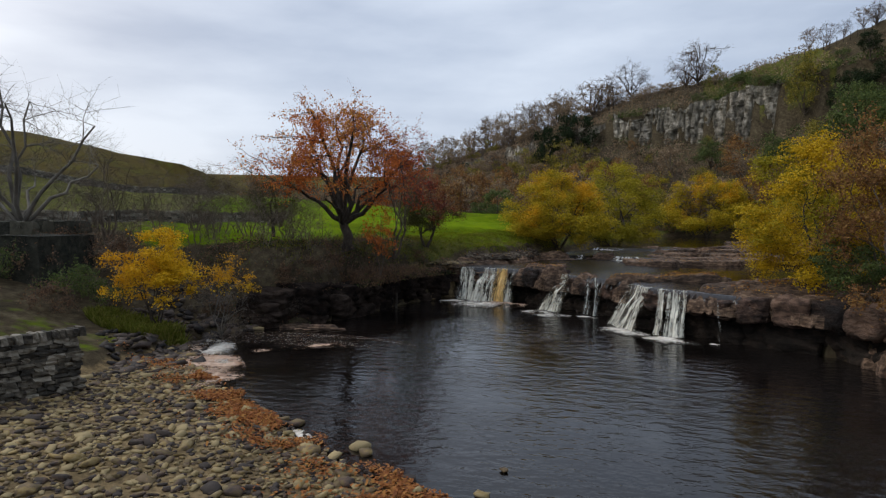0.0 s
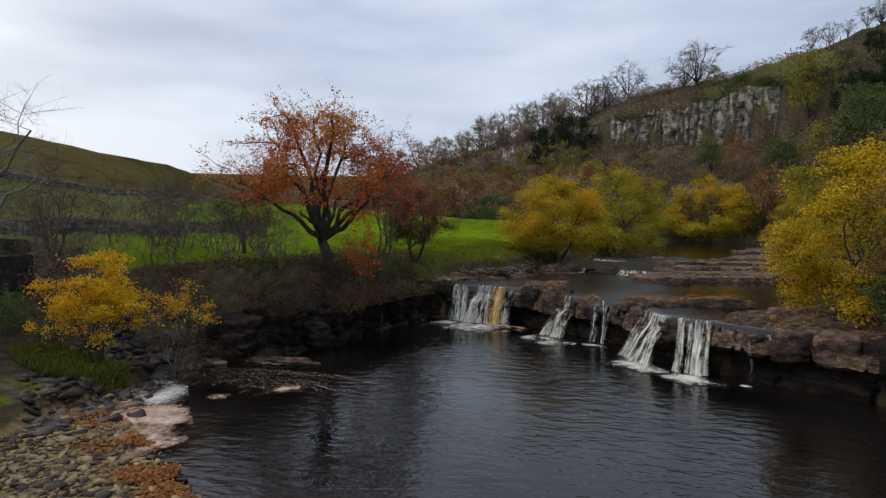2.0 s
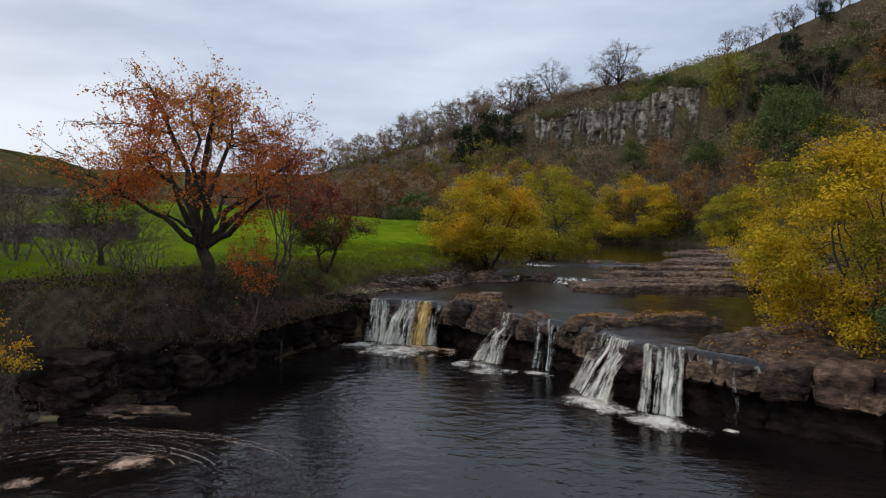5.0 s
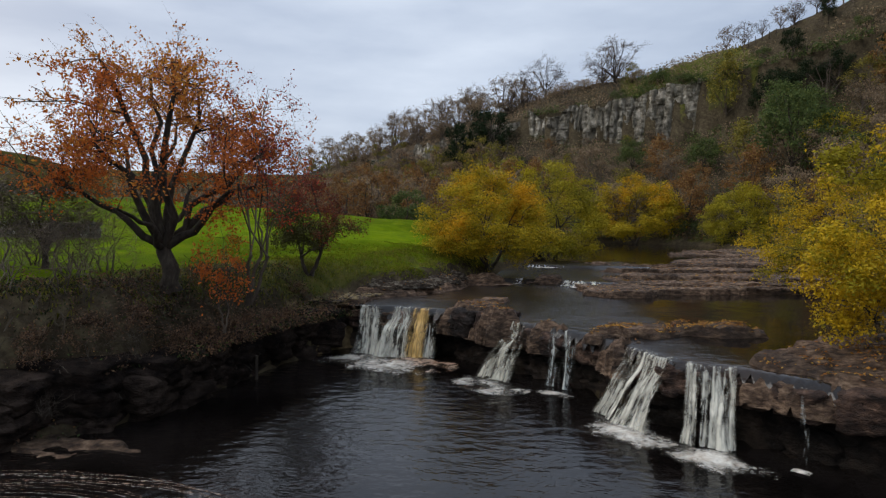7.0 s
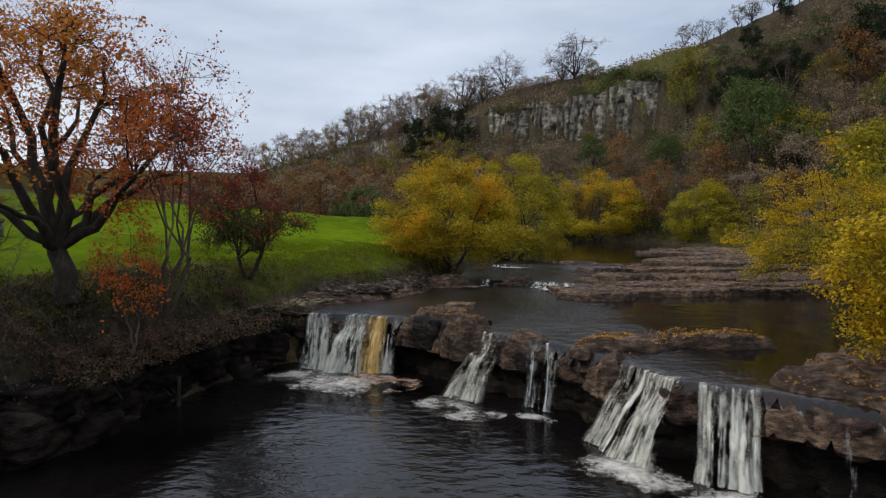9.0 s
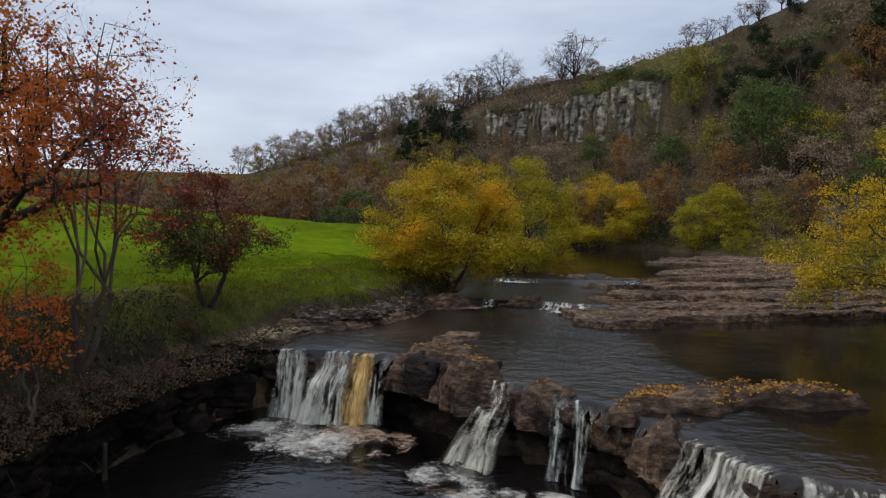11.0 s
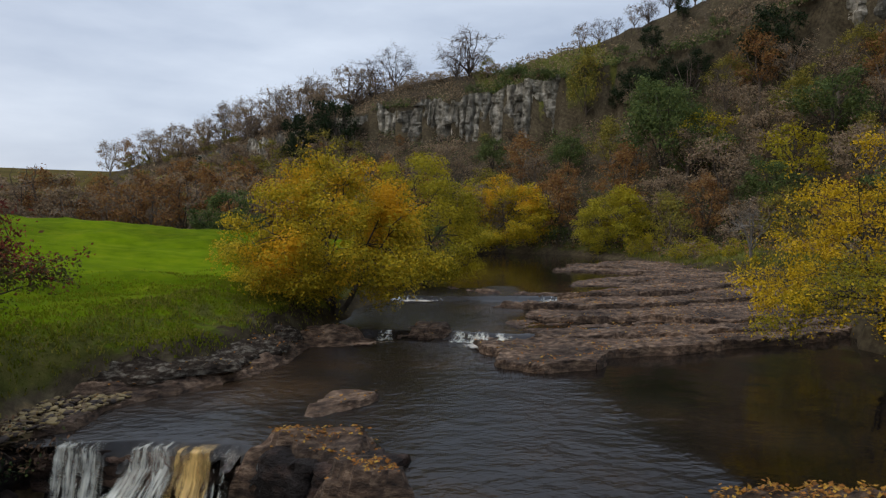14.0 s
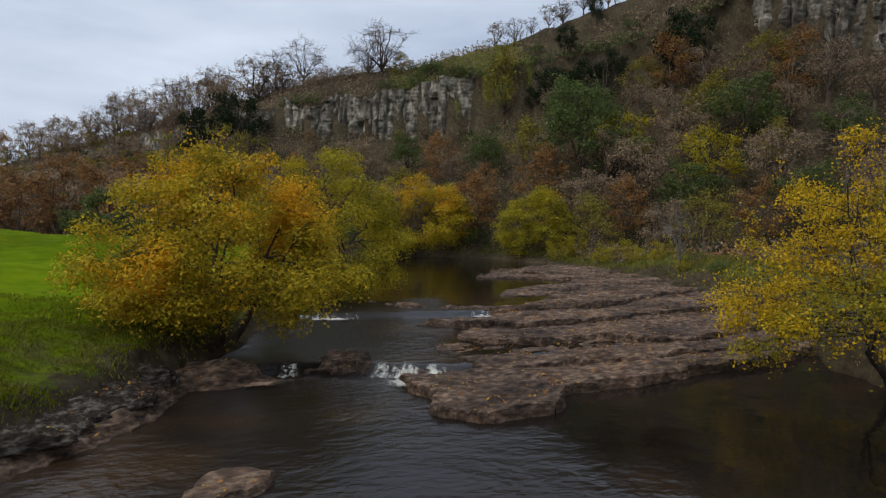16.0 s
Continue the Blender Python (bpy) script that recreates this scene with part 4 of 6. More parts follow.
def tubes(name, branches, material, sides=(8, 6, 5, 3, 3, 3), levels=None, thick=1.0, coarse=False):
    verts, faces = [], []
    for pts, rad, level in branches:
        if levels and level not in levels:
            continue
        if coarse and level > 1:
            pts, rad = (pts[::2], rad[::2]) if level == 2 else ([pts[0], pts[-1]], [rad[0], rad[-1]])
        k = sides[min(level, len(sides) - 1)]
        axis = (pts[-1] - pts[0]).normalized()
        u = axis.orthogonal().normalized()
        v = axis.cross(u)
        ring = [(math.cos(math.tau * i / k), math.sin(math.tau * i / k)) for i in range(k)]
        start = len(verts)
        for p, r in zip(pts, rad):
            verts += [p + u * (c * r * thick) + v * (s * r * thick) for c, s in ring]
        for j in range(len(pts) - 1):
            a = start + j * k
            faces += [(a + i, a + (i + 1) % k, a + k + (i + 1) % k, a + k + i) for i in range(k)]
    return mesh_of(name, verts, faces, material, True)


def leaves(name, branches, material, count, size, nrng, levels=(3, 4), droop=0.1, keep=None, corners=4, puff=0.0, share=0.75, turn=0.0):
    """Separate leaves about the outer twigs. puff: radius of the dense tufts at the ends of the boughs, which hold that share of the leaves;
    turn: how much more the upper leaves have turned colour."""
    segs = [(a, b) for pts, _, lev in branches if lev in levels for a, b in zip(pts, pts[1:])]
    if keep:
        segs = [s for s in segs if keep(s[0])]
    a = np.array([s[0] for s in segs])
    b = np.array([s[1] for s in segs])
    pick = nrng.integers(0, len(segs), count)
    t = nrng.random((count, 1))
    c = a[pick] * (1 - t) + b[pick] * t + np.clip(nrng.normal(0, size * 0.9, (count, 3)), -size * 1.8, size * 1.8)
    c[:, 2] -= droop * nrng.random(count)
    facing = nrng.normal(0, 1, (count, 3))
    if puff:
        ends = np.array([pts[-1] for pts, _, lev in branches if lev == 2])
        reach = puff * nrng.uniform(0.6, 1.3, len(ends))
        n = int(count * share)
        k = nrng.choice(len(ends), n, p=reach ** 2 / (reach ** 2).sum())
        way = nrng.normal(0, 1, (n, 3))
        way[:, 2] = np.where(nrng.random(n) < 0.6, np.abs(way[:, 2]), way[:, 2])
        way /= np.linalg.norm(way, axis=1)[:, None]
        c[:n] = ends[k] + way * (reach[k] * nrng.random(n) ** 0.45)[:, None] * (1, 1, 0.75)
        facing[:n] = facing[:n] * 0.55 + way * 0.7 + (0, 0, 0.5)
    u = np.cross(facing, nrng.normal(0, 1, (count, 3)))
    u /= np.linalg.norm(u, axis=1)[:, None]
    w = np.cross(u, facing)
    w /= np.linalg.norm(w, axis=1)[:, None]
    s = size * nrng.uniform(0.6, 1.3, (count, 1))
    if corners == 3:
        me = quads_of(name, np.stack([c - u * s * 0.6, c + w * s * 0.55, c + u * s * 0.6], 1), material)
    else:
        me = quads_of(name, np.stack([c - u * s * 0.6, c + w * s * 0.34, c + u * s * 0.6, c - w * s * 0.34], 1), material)
    top, low = c[:, 2].max(), c[:, 2].min()
    turned = 0.5 + 0.75 * fbm(c[:, 0] * 0.42 + top, (c[:, 1] + 1.4 * c[:, 2]) * 0.42 + size * 50, 77, 3) + turn * ((c[:, 2] - low) / (top - low) - 0.62) + nrng.normal(0, 0.05, count)
    me.attributes.new("turn", "FLOAT", "FACE").data.foreach_set("value", turned.astype(np.float32))
    return me


def tree(name, label, category, at, h, w, leaf, count, size, seed, bark=None, group="", levels=(3, 4), keep=None, **kw):
    rng, nrng = random.Random(seed), np.random.default_rng(seed)
    puff, turn, corners, share = kw.pop("puff", 0.0), kw.pop("turn", 0.0), kw.pop("corners", 4), kw.pop("share", 0.75)
    br = grow(rng, h, w, kw.pop("trunk_r", h * 0.03), **kw)
    root = thing(name, label, category, group, at=at)
    part("trunk", tubes("trunk", br, bark or M_BARK, levels=(0,)), root)
    for b in br:
        if b[2] == 1:
            part("limb", tubes("limb", [b], bark or M_BARK, levels=(1,)), root)
    part("branchwork", tubes("branchwork", br, bark or M_BARK, levels=(2, 3, 4)), root)
    if leaf:
        part("crown", leaves("crown", br, leaf, count, size, nrng, levels, keep=keep, corners=corners, puff=puff, share=share, turn=turn), root)
    return root


def on(x, y, dz=0.0):
    return (x, y, height(x, y) + dz)


# near trees
tree("rowan_tree", "large rowan tree with orange leaves and forked trunk", "tree", (-9.4, 34.3, 3.5), 8.2, 10.4, L_RED, 26000, 0.09, 121, stems=1, base=0.15, limbs=13, clumps=100, subs=7, twigs=4, trunk_r=0.3, lump=0.1, hollow=0.4, waist=0.5, lean=-0.14, turn=-0.7)
tree("slender_rowan", "slender half-bare rowan with red berries", "tree", (-7.0, 34.5, 3.1), 7.4, 5.0, L_ROWAN, 2600, 0.075, 22, M_TWIG, stems=3, base=0.2, limbs=9, clumps=46, subs=7, twigs=4, trunk_r=0.085, lump=0.13, hollow=0.3, lean=0.16)
tree("rowan_sapling", "young rowan with drooping orange-red leaves", "tree", (-7.5, 33.7, 2.3), 3.6, 2.6, L_RED, 1400, 0.085, 41, M_TWIG, stems=2, base=0.1, limbs=7, clumps=26, subs=5, twigs=3, trunk_r=0.04, lump=0.16, hollow=0.3, turn=-0.6)
tree("hawthorn", "dark red hawthorn bush at the bank top", "tree", (-6.8, 41.9, 3.35), 4.5, 4.8, L_HAW, 17000, 0.075, 23, stems=2, base=0.05, limbs=10, clumps=60, subs=6, twigs=4, trunk_r=0.12, lump=0.14, puff=0.5, share=0.45, turn=-0.8)
tree("hawthorn", "dark red hawthorn among bare shrubs", "tree", on(-14.0, 34.8), 3.4, 3.6, L_HAW, 2600, 0.08, 33, base=0.2, limbs=7, clumps=34, subs=6, twigs=4, trunk_r=0.12, lump=0.14, turn=-0.5)
tree("riverside_tree", "broad yellow-green tree with orange patches by the river", "tree", (1.6, 53.0, 2.8), 6.3, 9.3, L_OLIVE, 80000, 0.095, 24, stems=3, base=0.0, limbs=10, clumps=150, subs=6, twigs=2, trunk_r=0.15, lump=0.1, hollow=0.55, waist=0.36, skirt=0.05, puff=0.8, share=0.7, turn=0.35)
tree("riverside_tree", "rounded olive-green tree behind the river bank", "tree", on(7.0, 66.0, -0.2), 8.6, 9.6, L_GREEN, 42000, 0.13, 25, stems=2, base=0.02, limbs=8, clumps=110, subs=4, twigs=2, trunk_r=0.2, lump=0.09, hollow=0.65, waist=0.4, corners=3, puff=0.95, share=0.85, turn=0.3)
tree("riverside_tree", "round yellow and green tree at the water edge", "tree", (23.0, 99.5, 2.5), 9.2, 13.4, L_OLIVE, 40000, 0.19, 26, stems=2, base=0.0, limbs=8, clumps=120, subs=4, twigs=2, trunk_r=0.2, lump=0.09, hollow=0.65, waist=0.36, corners=3, puff=1.25, share=0.85, turn=0.25)
tree("riverside_bush", "small round olive bush on the far bank", "bush", (32.6, 90.0, 2.4), 8.0, 9.0, L_GREEN, 26000, 0.15, 27, stems=3, base=0.0, limbs=7, clumps=80, subs=4, twigs=2, trunk_r=0.1, lump=0.1, hollow=0.6, waist=0.36, corners=3, puff=0.95, share=0.85, turn=0.2)
tree("riverside_tree", "dark olive tree behind the meadow edge", "tree", on(-7.0, 90), 7.6, 8.0, L_FIR, 14000, 0.2, 34, base=0.1, limbs=7, clumps=45, subs=4, twigs=2, trunk_r=0.2, lump=0.1, hollow=0.6, corners=3, puff=0.9)
tree("yellow_tree", "bright yellow tree leaning over the brown pool", "tree", (18.3, 43.2, 2.1), 6.8, 11.4, L_YELLOW, 50000, 0.078, 28, stems=4, base=0.0, limbs=10, clumps=90, subs=6, twigs=4, trunk_r=0.12, lump=0.11, hollow=0.45, waist=0.34, skirt=0.2, puff=0.62, share=0.5, turn=-0.2)
tree("yellow_tree", "dense golden-yellow tree leaning over the rock lip", "tree", (13.6, 31.0, 2.0), 7.0, 6.9, L_YELLOW, 50000, 0.085, 38, stems=4, base=0.0, limbs=10, clumps=100, subs=6, twigs=3, trunk_r=0.12, lump=0.1, hollow=0.6, waist=0.42, skirt=0.1, lean=0.46, puff=0.66, share=0.75).rotation_euler = (0, 0, math.pi)
tree("rust_tree", "brown and rust-coloured tree on the near bank", "tree", (13.0, 26.6, 2.0), 7.4, 5.6, L_RUST, 15000, 0.09, 35, M_TWIG, stems=3, base=0.1, limbs=8, clumps=60, subs=6, twigs=4, trunk_r=0.13)
tree("bank_bush", "low bush with orange leaves over the ledge", "bush", (12.4, 24.6, 0.9), 2.6, 3.0, L_RUST, 5000, 0.08, 36, M_TWIG, stems=4, base=0.05, limbs=7, clumps=30, subs=6, twigs=3, trunk_r=0.05, puff=0.35)
tree("bank_bush", "dark green bush over the rock ledge", "bush", (12.4, 27.8, 1.9), 2.8, 3.2, L_FIR, 8000, 0.08, 37, M_TWIG, stems=4, base=0.05, limbs=7, clumps=30, subs=6, twigs=3, trunk_r=0.05, puff=0.4)
tree("yellow_shrub", "bright yellow shrub above the shingle", "shrub", on(-14.0, 24.4), 4.1, 4.3, L_AMBER, 17000, 0.07, 29, stems=4, base=0.2, limbs=9, clumps=46, subs=6, twigs=4, trunk_r=0.05, lump=0.13, hollow=0.3, puff=0.42, share=0.6)
tree("yellow_shrub", "grey twiggy shrub with its last orange leaves", "shrub", (-12.1, 25.9, 0.3), 3.3, 3.6, L_AMBER, 1700, 0.065, 39, M_PALE, stems=4, base=0.1, limbs=9, clumps=40, subs=7, twigs=5, trunk_r=0.04, lump=0.13, hollow=0.3, turn=0.6, keep=lambda p: p.z > 1.9 - 0.3 * p.x)
tree("bare_tree", "tall bare pale-grey tree beside the stone bridge", "tree", on(-21.8, 26.2), 9.4, 9.6, None, 0, 0, 30, M_PALE, base=0.25, limbs=8, clumps=60, subs=7, twigs=5, trunk_r=0.2, lump=0.13, hollow=0.3)
tree("bare_tree", "bare many-stemmed tree on the field edge", "tree", on(-21.0, 30.5), 5.4, 4.8, None, 0, 0, 31, M_TWIG, stems=4, base=0.15, limbs=8, clumps=44, subs=6, twigs=4, trunk_r=0.09, hollow=0.3)


# templates for shrubs and the wood: meshes are shared between copies
def template(seed, h, w, leaf, count, size, bark, thick=1.0, puff=0.0, boughs=(2, 3, 4), **kw):
    rng, nrng = random.Random(seed), np.random.default_rng(seed)
    br = grow(rng, h, w, kw.pop("trunk_r", h * 0.024), **kw)
    return (tubes("trunk", br, bark, (5, 4, 3), levels=(0, 1)), tubes("branchwork", br, bark, (5, 4, 3, 3), levels=boughs, thick=thick, coarse=True),
            leaves("crown", br, leaf, count, size, nrng, (2, 3, 4), corners=3, puff=puff, share=0.6) if leaf else None)


def plant(kind, name, label, category, group, x, y, scale, turn, dz=-0.1, tall=1.0):
    sill = 1.5 if -9.6 < x < -5.2 and 30 < y < 41.4 else -9
    root = thing(name, label, category, group, at=(x, y, max(height(x, y), sill) + dz))
    root.rotation_euler, root.scale = (0, 0, turn), (scale, scale, scale * tall)
    for n, me in zip(("trunk", "branchwork", "crown"), kind):
        if me:
            tagged(part(n, me, root), kind="stuff" if n == "branchwork" else "")
    return root


SHRUB = [template(40 + i, 2.4, 3.0, None, 0, 0, M_TWIG, 1.2, stems=4, base=0.08, limbs=7, clumps=26, subs=5, twigs=4, trunk_r=0.03, hollow=0.25, lump=0.17) for i in range(3)]
SHRUB_GOLD = template(49, 1.8, 3.2, L_YELLOW, 1500, 0.12, M_TWIG, stems=4, base=0.0, limbs=6, clumps=20, subs=4, twigs=2, trunk_r=0.025, hollow=0.4, lump=0.17)
SHRUB_LEAFY = [template(45 + i, 2.0, 2.8, leaf, 1800, 0.09, M_TWIG, stems=4, base=0.0, limbs=6, clumps=24, subs=4, twigs=2, trunk_r=0.025, hollow=0.4, lump=0.17) for i, leaf in enumerate((L_FIR, L_DEAD, L_GREEN))]
rng = random.Random(5)
for x, y, s in ((-11.3, 31.6, 1.25), (-12.6, 31.0, 1.1), (-13.6, 32.4, 1.2), (-10.3, 32.4, 0.8), (-12.0, 33.2, 1.0), (-14.8, 33.6, 1.9), (-13.2, 34.8, 1.7), (-16.6, 33.8, 1.8), (-12.6, 36.0, 1.5), (-14.6, 30.2, 1.1), (-15.8, 31.6, 1.3), (-17.0, 29.6, 1.1), (-18.4, 31.0, 1.1), (-16.0, 28.2, 0.9),
                (-11.0, 29.8, 0.7), (-13.0, 29.2, 0.9), (-14.4, 27.6, 0.8), (-12.2, 27.6, 0.6), (-9.2, 31.6, 0.7), (-11.6, 25.4, 0.75), (-19.5, 27.6, 1.0), (-16.5, 35.5, 1.4), (-18.6, 36.0, 1.6), (-20.5, 34.0, 1.6), (-22.5, 32, 1.6), (-24.5, 34, 1.7), (-17.8, 33.2, 1.5), (-19.6, 30.8, 1.4), (-15.4, 36.4, 1.6), (-26.5, 31, 1.6), (-15.2, 28.8, 1.0), (-17.6, 27.0, 1.0), (-18.5, 34.5, 1.7), (-21.5, 30, 1.5), (-23.5, 29, 1.5), (-20, 38, 1.8), (-23, 37, 1.8), (-27, 35, 1.9), (-29, 32, 1.8), (-16, 30.4, 1.4), (-19, 28.8, 1.3), (-25, 27.5, 1.4), (-14.2, 37.4, 1.4)):
    plant(SHRUB[rng.randrange(3)], "bare_shrub", "leafless grey-brown shrub on the river bank", "shrub", "bare shrubs on the bank", x, y, s, rng.uniform(0, 6.28))
for x, y, s in ((-21.0, 23.6, 0.8), (-23.0, 23.2, 0.9), (-18.0, 27.5, 0.9), (-20.5, 27.4, 0.9), (-17.2, 22.6, 0.6), (-19.4, 21.6, 0.6), (-8.6, 32.6, 0.5), (-8.2, 33.8, 0.55), (-7.8, 35.0, 0.5), (-7.6, 36.2, 0.5), (-7.2, 37.2, 0.45), (-6.9, 38.4, 0.4), (-9.4, 31.8, 0.5), (-10.2, 31.0, 0.55), (-11.2, 30.4, 0.5), (-7.0, 40.6, 0.35), (-13.6, 28.2, 0.5), (-18, 24.6, 0.8), (-20.5, 25, 0.9), (-16.6, 25.2, 0.7)):
    plant(SHRUB_LEAFY[1 if y > 26 else rng.randrange(2)], "bramble", "dark bramble bush hanging over the river bank", "shrub", "brambles on the bank", x, y, s * 1.25, rng.uniform(0, 6.28), -0.15)
for x, y, s in ((18.5, 36.5, 1.0), (19.5, 40, 1.0), (16.5, 28, 1.0), (15.5, 24, 0.9), (21.5, 45.5, 0.8), (32, 70, 0.7), (31, 66, 0.6), (33, 74, 1.0), (32.5, 78, 1.1), (32, 84, 1.3), (29.5, 61.5, 0.5), (34, 84, 1.4), (29, 97, 1.6), (36, 80, 1.3), (38, 76, 1.2), (17, 103, 1.8), (26, 103, 1.8)):
    plant(SHRUB_LEAFY[rng.choice((0, 2, 2))], "bank_bush", "rough green bush on the far river bank", "shrub", "bushes on the far bank", x, y, s, rng.uniform(0, 6.28), -0.15)

FULL, THIN = dict(base=0.12, limbs=6, clumps=26, subs=5, twigs=1, lump=0.15, hollow=0.5), dict(base=0.25, limbs=7, clumps=30, subs=5, twigs=2, lump=0.14, hollow=0.3)
WOOD = [template(60, 6.4, 5.4, None, 0, 0, M_TWIG, 2.0, **THIN),
        template(61, 6.6, 5.4, L_BROWN, 1500, 0.15, M_TWIG, 1.8, **THIN),
        template(62, 5.8, 5.2, L_BROWN, 2500, 0.18, M_TWIG, puff=0.7, boughs=(2,), **FULL),
        template(63, 5.8, 5.2, L_RUST, 2500, 0.18, M_TWIG, puff=0.7, boughs=(2,), **FULL),
        template(64, 5.8, 5.4, L_MOSS, 2500, 0.18, M_TWIG, puff=0.7, boughs=(2,), **FULL),
        template(65, 5.4, 5.2, L_GREEN, 2500, 0.18, M_TWIG, puff=0.7, boughs=(2,), **FULL),
        template(66, 6.8, 5.6, None, 0, 0, M_PALE, 1.8, **THIN),
        template(67, 6.2, 5.4, L_DARK, 4200, 0.2, M_BARK, puff=0.8, boughs=(2,), **FULL),
        template(68, 6.2, 5.4, L_FIR, 4200, 0.18, M_BARK, puff=0.75, boughs=(2,), **FULL)]
FARWOOD = [template(75 + i, 6.4, 5.6, leaf, 1700, 0.2, M_TWIG, 2.4, puff=0.6, base=0.12, limbs=6, clumps=20, subs=3, twigs=1, lump=0.16, hollow=0.45) for i, leaf in enumerate((L_BROWN, L_BROWN, L_MOSS, L_RUST))]
FAR_LABEL = ["brown tree with its last dead leaves", "russet brown leafy tree on the slope", "olive green tree on the wooded slope", "rust-orange autumn tree on the slope"]
SKYTREE = template(69, 7.0, 6.0, L_DEAD, 500, 0.12, M_TWIG, 1.5, base=0.2, limbs=10, clumps=64, subs=7, twigs=3, lump=0.13, hollow=0.35)
SKYTREE_BROWN = template(70, 7.0, 6.2, L_BROWN, 2200, 0.14, M_TWIG, 1.6, base=0.16, limbs=8, clumps=46, subs=5, twigs=2, lump=0.13, hollow=0.35)
WOOD_LABEL = ["leafless brown tree in the hillside wood", "brown tree with its last dead leaves", "russet brown leafy tree on the slope", "rust-orange autumn tree on the slope",
              "olive green tree on the wooded slope", "ochre yellow tree on the wooded slope", "bare grey tree in the hillside wood", "dark evergreen yew on the scar", "deep green tree on the wooded slope"]


def wood_tree(k, x, y, s, tall=1.0, label="", group="trees of the hillside wood"):
    return plant(WOOD[k], "yew_tree" if k == 7 else "woodland_tree", label or WOOD_LABEL[k], "tree", group, x, y, s, rng.uniform(0, 6.28), -0.2, tall)


# trees that stand out
wood_tree(8, 40.5, 94.0, 1.75, 1.25, "tall deep-green tree on the wooded slope")
wood_tree(8, 43.0, 91.0, 1.3, 1.0, "deep-green tree with ragged crown on the slope")
wood_tree(7, 57.3, 96.3, 1.5, 1.2)
wood_tree(7, 60.2, 94.0, 1.35, 1.1)
wood_tree(7, 54.6, 112.5, 0.5, 1.7)
wood_tree(7, 45.8, 110.6, 1.15, 1.25)
wood_tree(7, 48.8, 107.6, 1.1, 1.2)
wood_tree(7, 51.6, 104.4, 0.9, 1.3)
wood_tree(7, 45.5, 114.0, 0.85, 1.15)
wood_tree(7, 48.5, 110.5, 0.7, 1.3)
wood_tree(7, 6.2, 149.0, 1.9, 1.15)
wood_tree(7, -1.6, 152.5, 1.3, 1.9)
wood_tree(7, 2.2, 153.5, 1.0, 1.7)
wood_tree(7, -28.0, 215.0, 1.2, 1.0)
wood_tree(4, 42.0, 118.0, 1.55, 1.5, "olive ivy-clad tree against the limestone scar")
wood_tree(6, 31.0, 66.5, 0.8, 1.0, "small pale bare tree by the wood edge")
# skyline trees along the scar
for x, y, k, s, tall in ((27.0, 139.0, 6, 1.45, 1.0), (24.0, 142.0, 0, 1.0, 1.0), (28.6, 138.0, 4, 0.55, 1.6), (13.5, 151.0, 6, 1.3, 1.1), (8.5, 154.5, 0, 1.2, 1.1), (5.0, 160, 1, 1.3, 1.0), (1.5, 166, 2, 1.1, 1.0), (-2, 172, 1, 1.3, 1),
                (-6, 180, 1, 1.25, 1), (-10, 188, 0, 1.3, 1), (-13, 194, 1, 1.35, 1), (-17, 203, 1, 1.3, 1), (-21, 210, 2, 1.3, 1), (-25, 219, 1, 1.4, 1), (-30, 228, 0, 1.4, 1), (-35, 240, 1, 1.4, 1), (-40, 250, 2, 1.4, 1),
                (-46, 262, 1, 1.5, 1), (-52, 274, 1, 1.5, 1), (-60, 290, 2, 1.6, 1), (-70, 308, 1, 1.6, 1), (-82, 330, 3, 1.7, 1), (-96, 355, 1, 1.8, 1), (30.5, 136.0, 2, 0.6, 1.0), (20.5, 143.5, 2, 0.6, 1), (17.0, 147.5, 2, 0.7, 1),
                (49.5, 116.0, 6, 0.8, 1.0), (52.5, 113.5, 0, 0.9, 1.0), (55.0, 111.5, 6, 0.85, 1.0), (58.0, 109.0, 0, 0.9, 1.0), (61.5, 106, 6, 0.9, 1.0), (65, 102, 0, 0.9, 1), (69, 98, 6, 0.9, 1), (73, 94, 0, 1.0, 1)):
    bare = k in (0, 6)
    plant(SKYTREE if bare else SKYTREE_BROWN if k == 1 else WOOD[k], "skyline_tree", "bare rounded tree on the skyline above the scar" if bare else "brown tree on the skyline above the scar", "tree", "skyline trees above the scar", x + (2.5 if x > 45 else 4.0) + rng.uniform(-1.5, 1.5), y + (3.0 if x > 45 else 4.5) + rng.uniform(-1.5, 1.5), s * rng.uniform(0.95, 1.2) * (1.45 if x < 12 else 0.8 if x > 45 else 1.35), rng.uniform(0, 6.28), -0.5 if x > 45 else -1.3, tall * (0.78 if 4 < x < 45 else 0.95))
for i in range(70):
    t = i / 69
    x, y = 10 - 95 * t ** 1.15, 150 + 175 * t ** 1.15
    off = rng.choice((-7.0, -3.0, 3.5, 6.0))
    kind = rng.choice((FARWOOD[0], FARWOOD[1], SKYTREE, FARWOOD[2], FARWOOD[0]))
    plant(kind, "skyline_tree", "brown tree on the skyline above the scar", "tree", "skyline trees above the scar", x - off * 0.88 + rng.uniform(-1, 1), y - off * 0.46, rng.uniform(1.1, 1.6), rng.uniform(0, 6.28), -0.8)
for i in range(11):
    t = i / 10
    x, y = 47.0 + 17.5 * t + rng.uniform(-0.8, 0.8), 131 - 24 * t + rng.uniform(-0.8, 0.8)
    plant(SKYTREE if i % 3 else SKYTREE_BROWN, "skyline_tree", "bare bushy tree on the hilltop skyline", "tree", "skyline trees above the scar", x, y, rng.uniform(0.5, 0.85), rng.uniform(0, 6.28), -0.4)
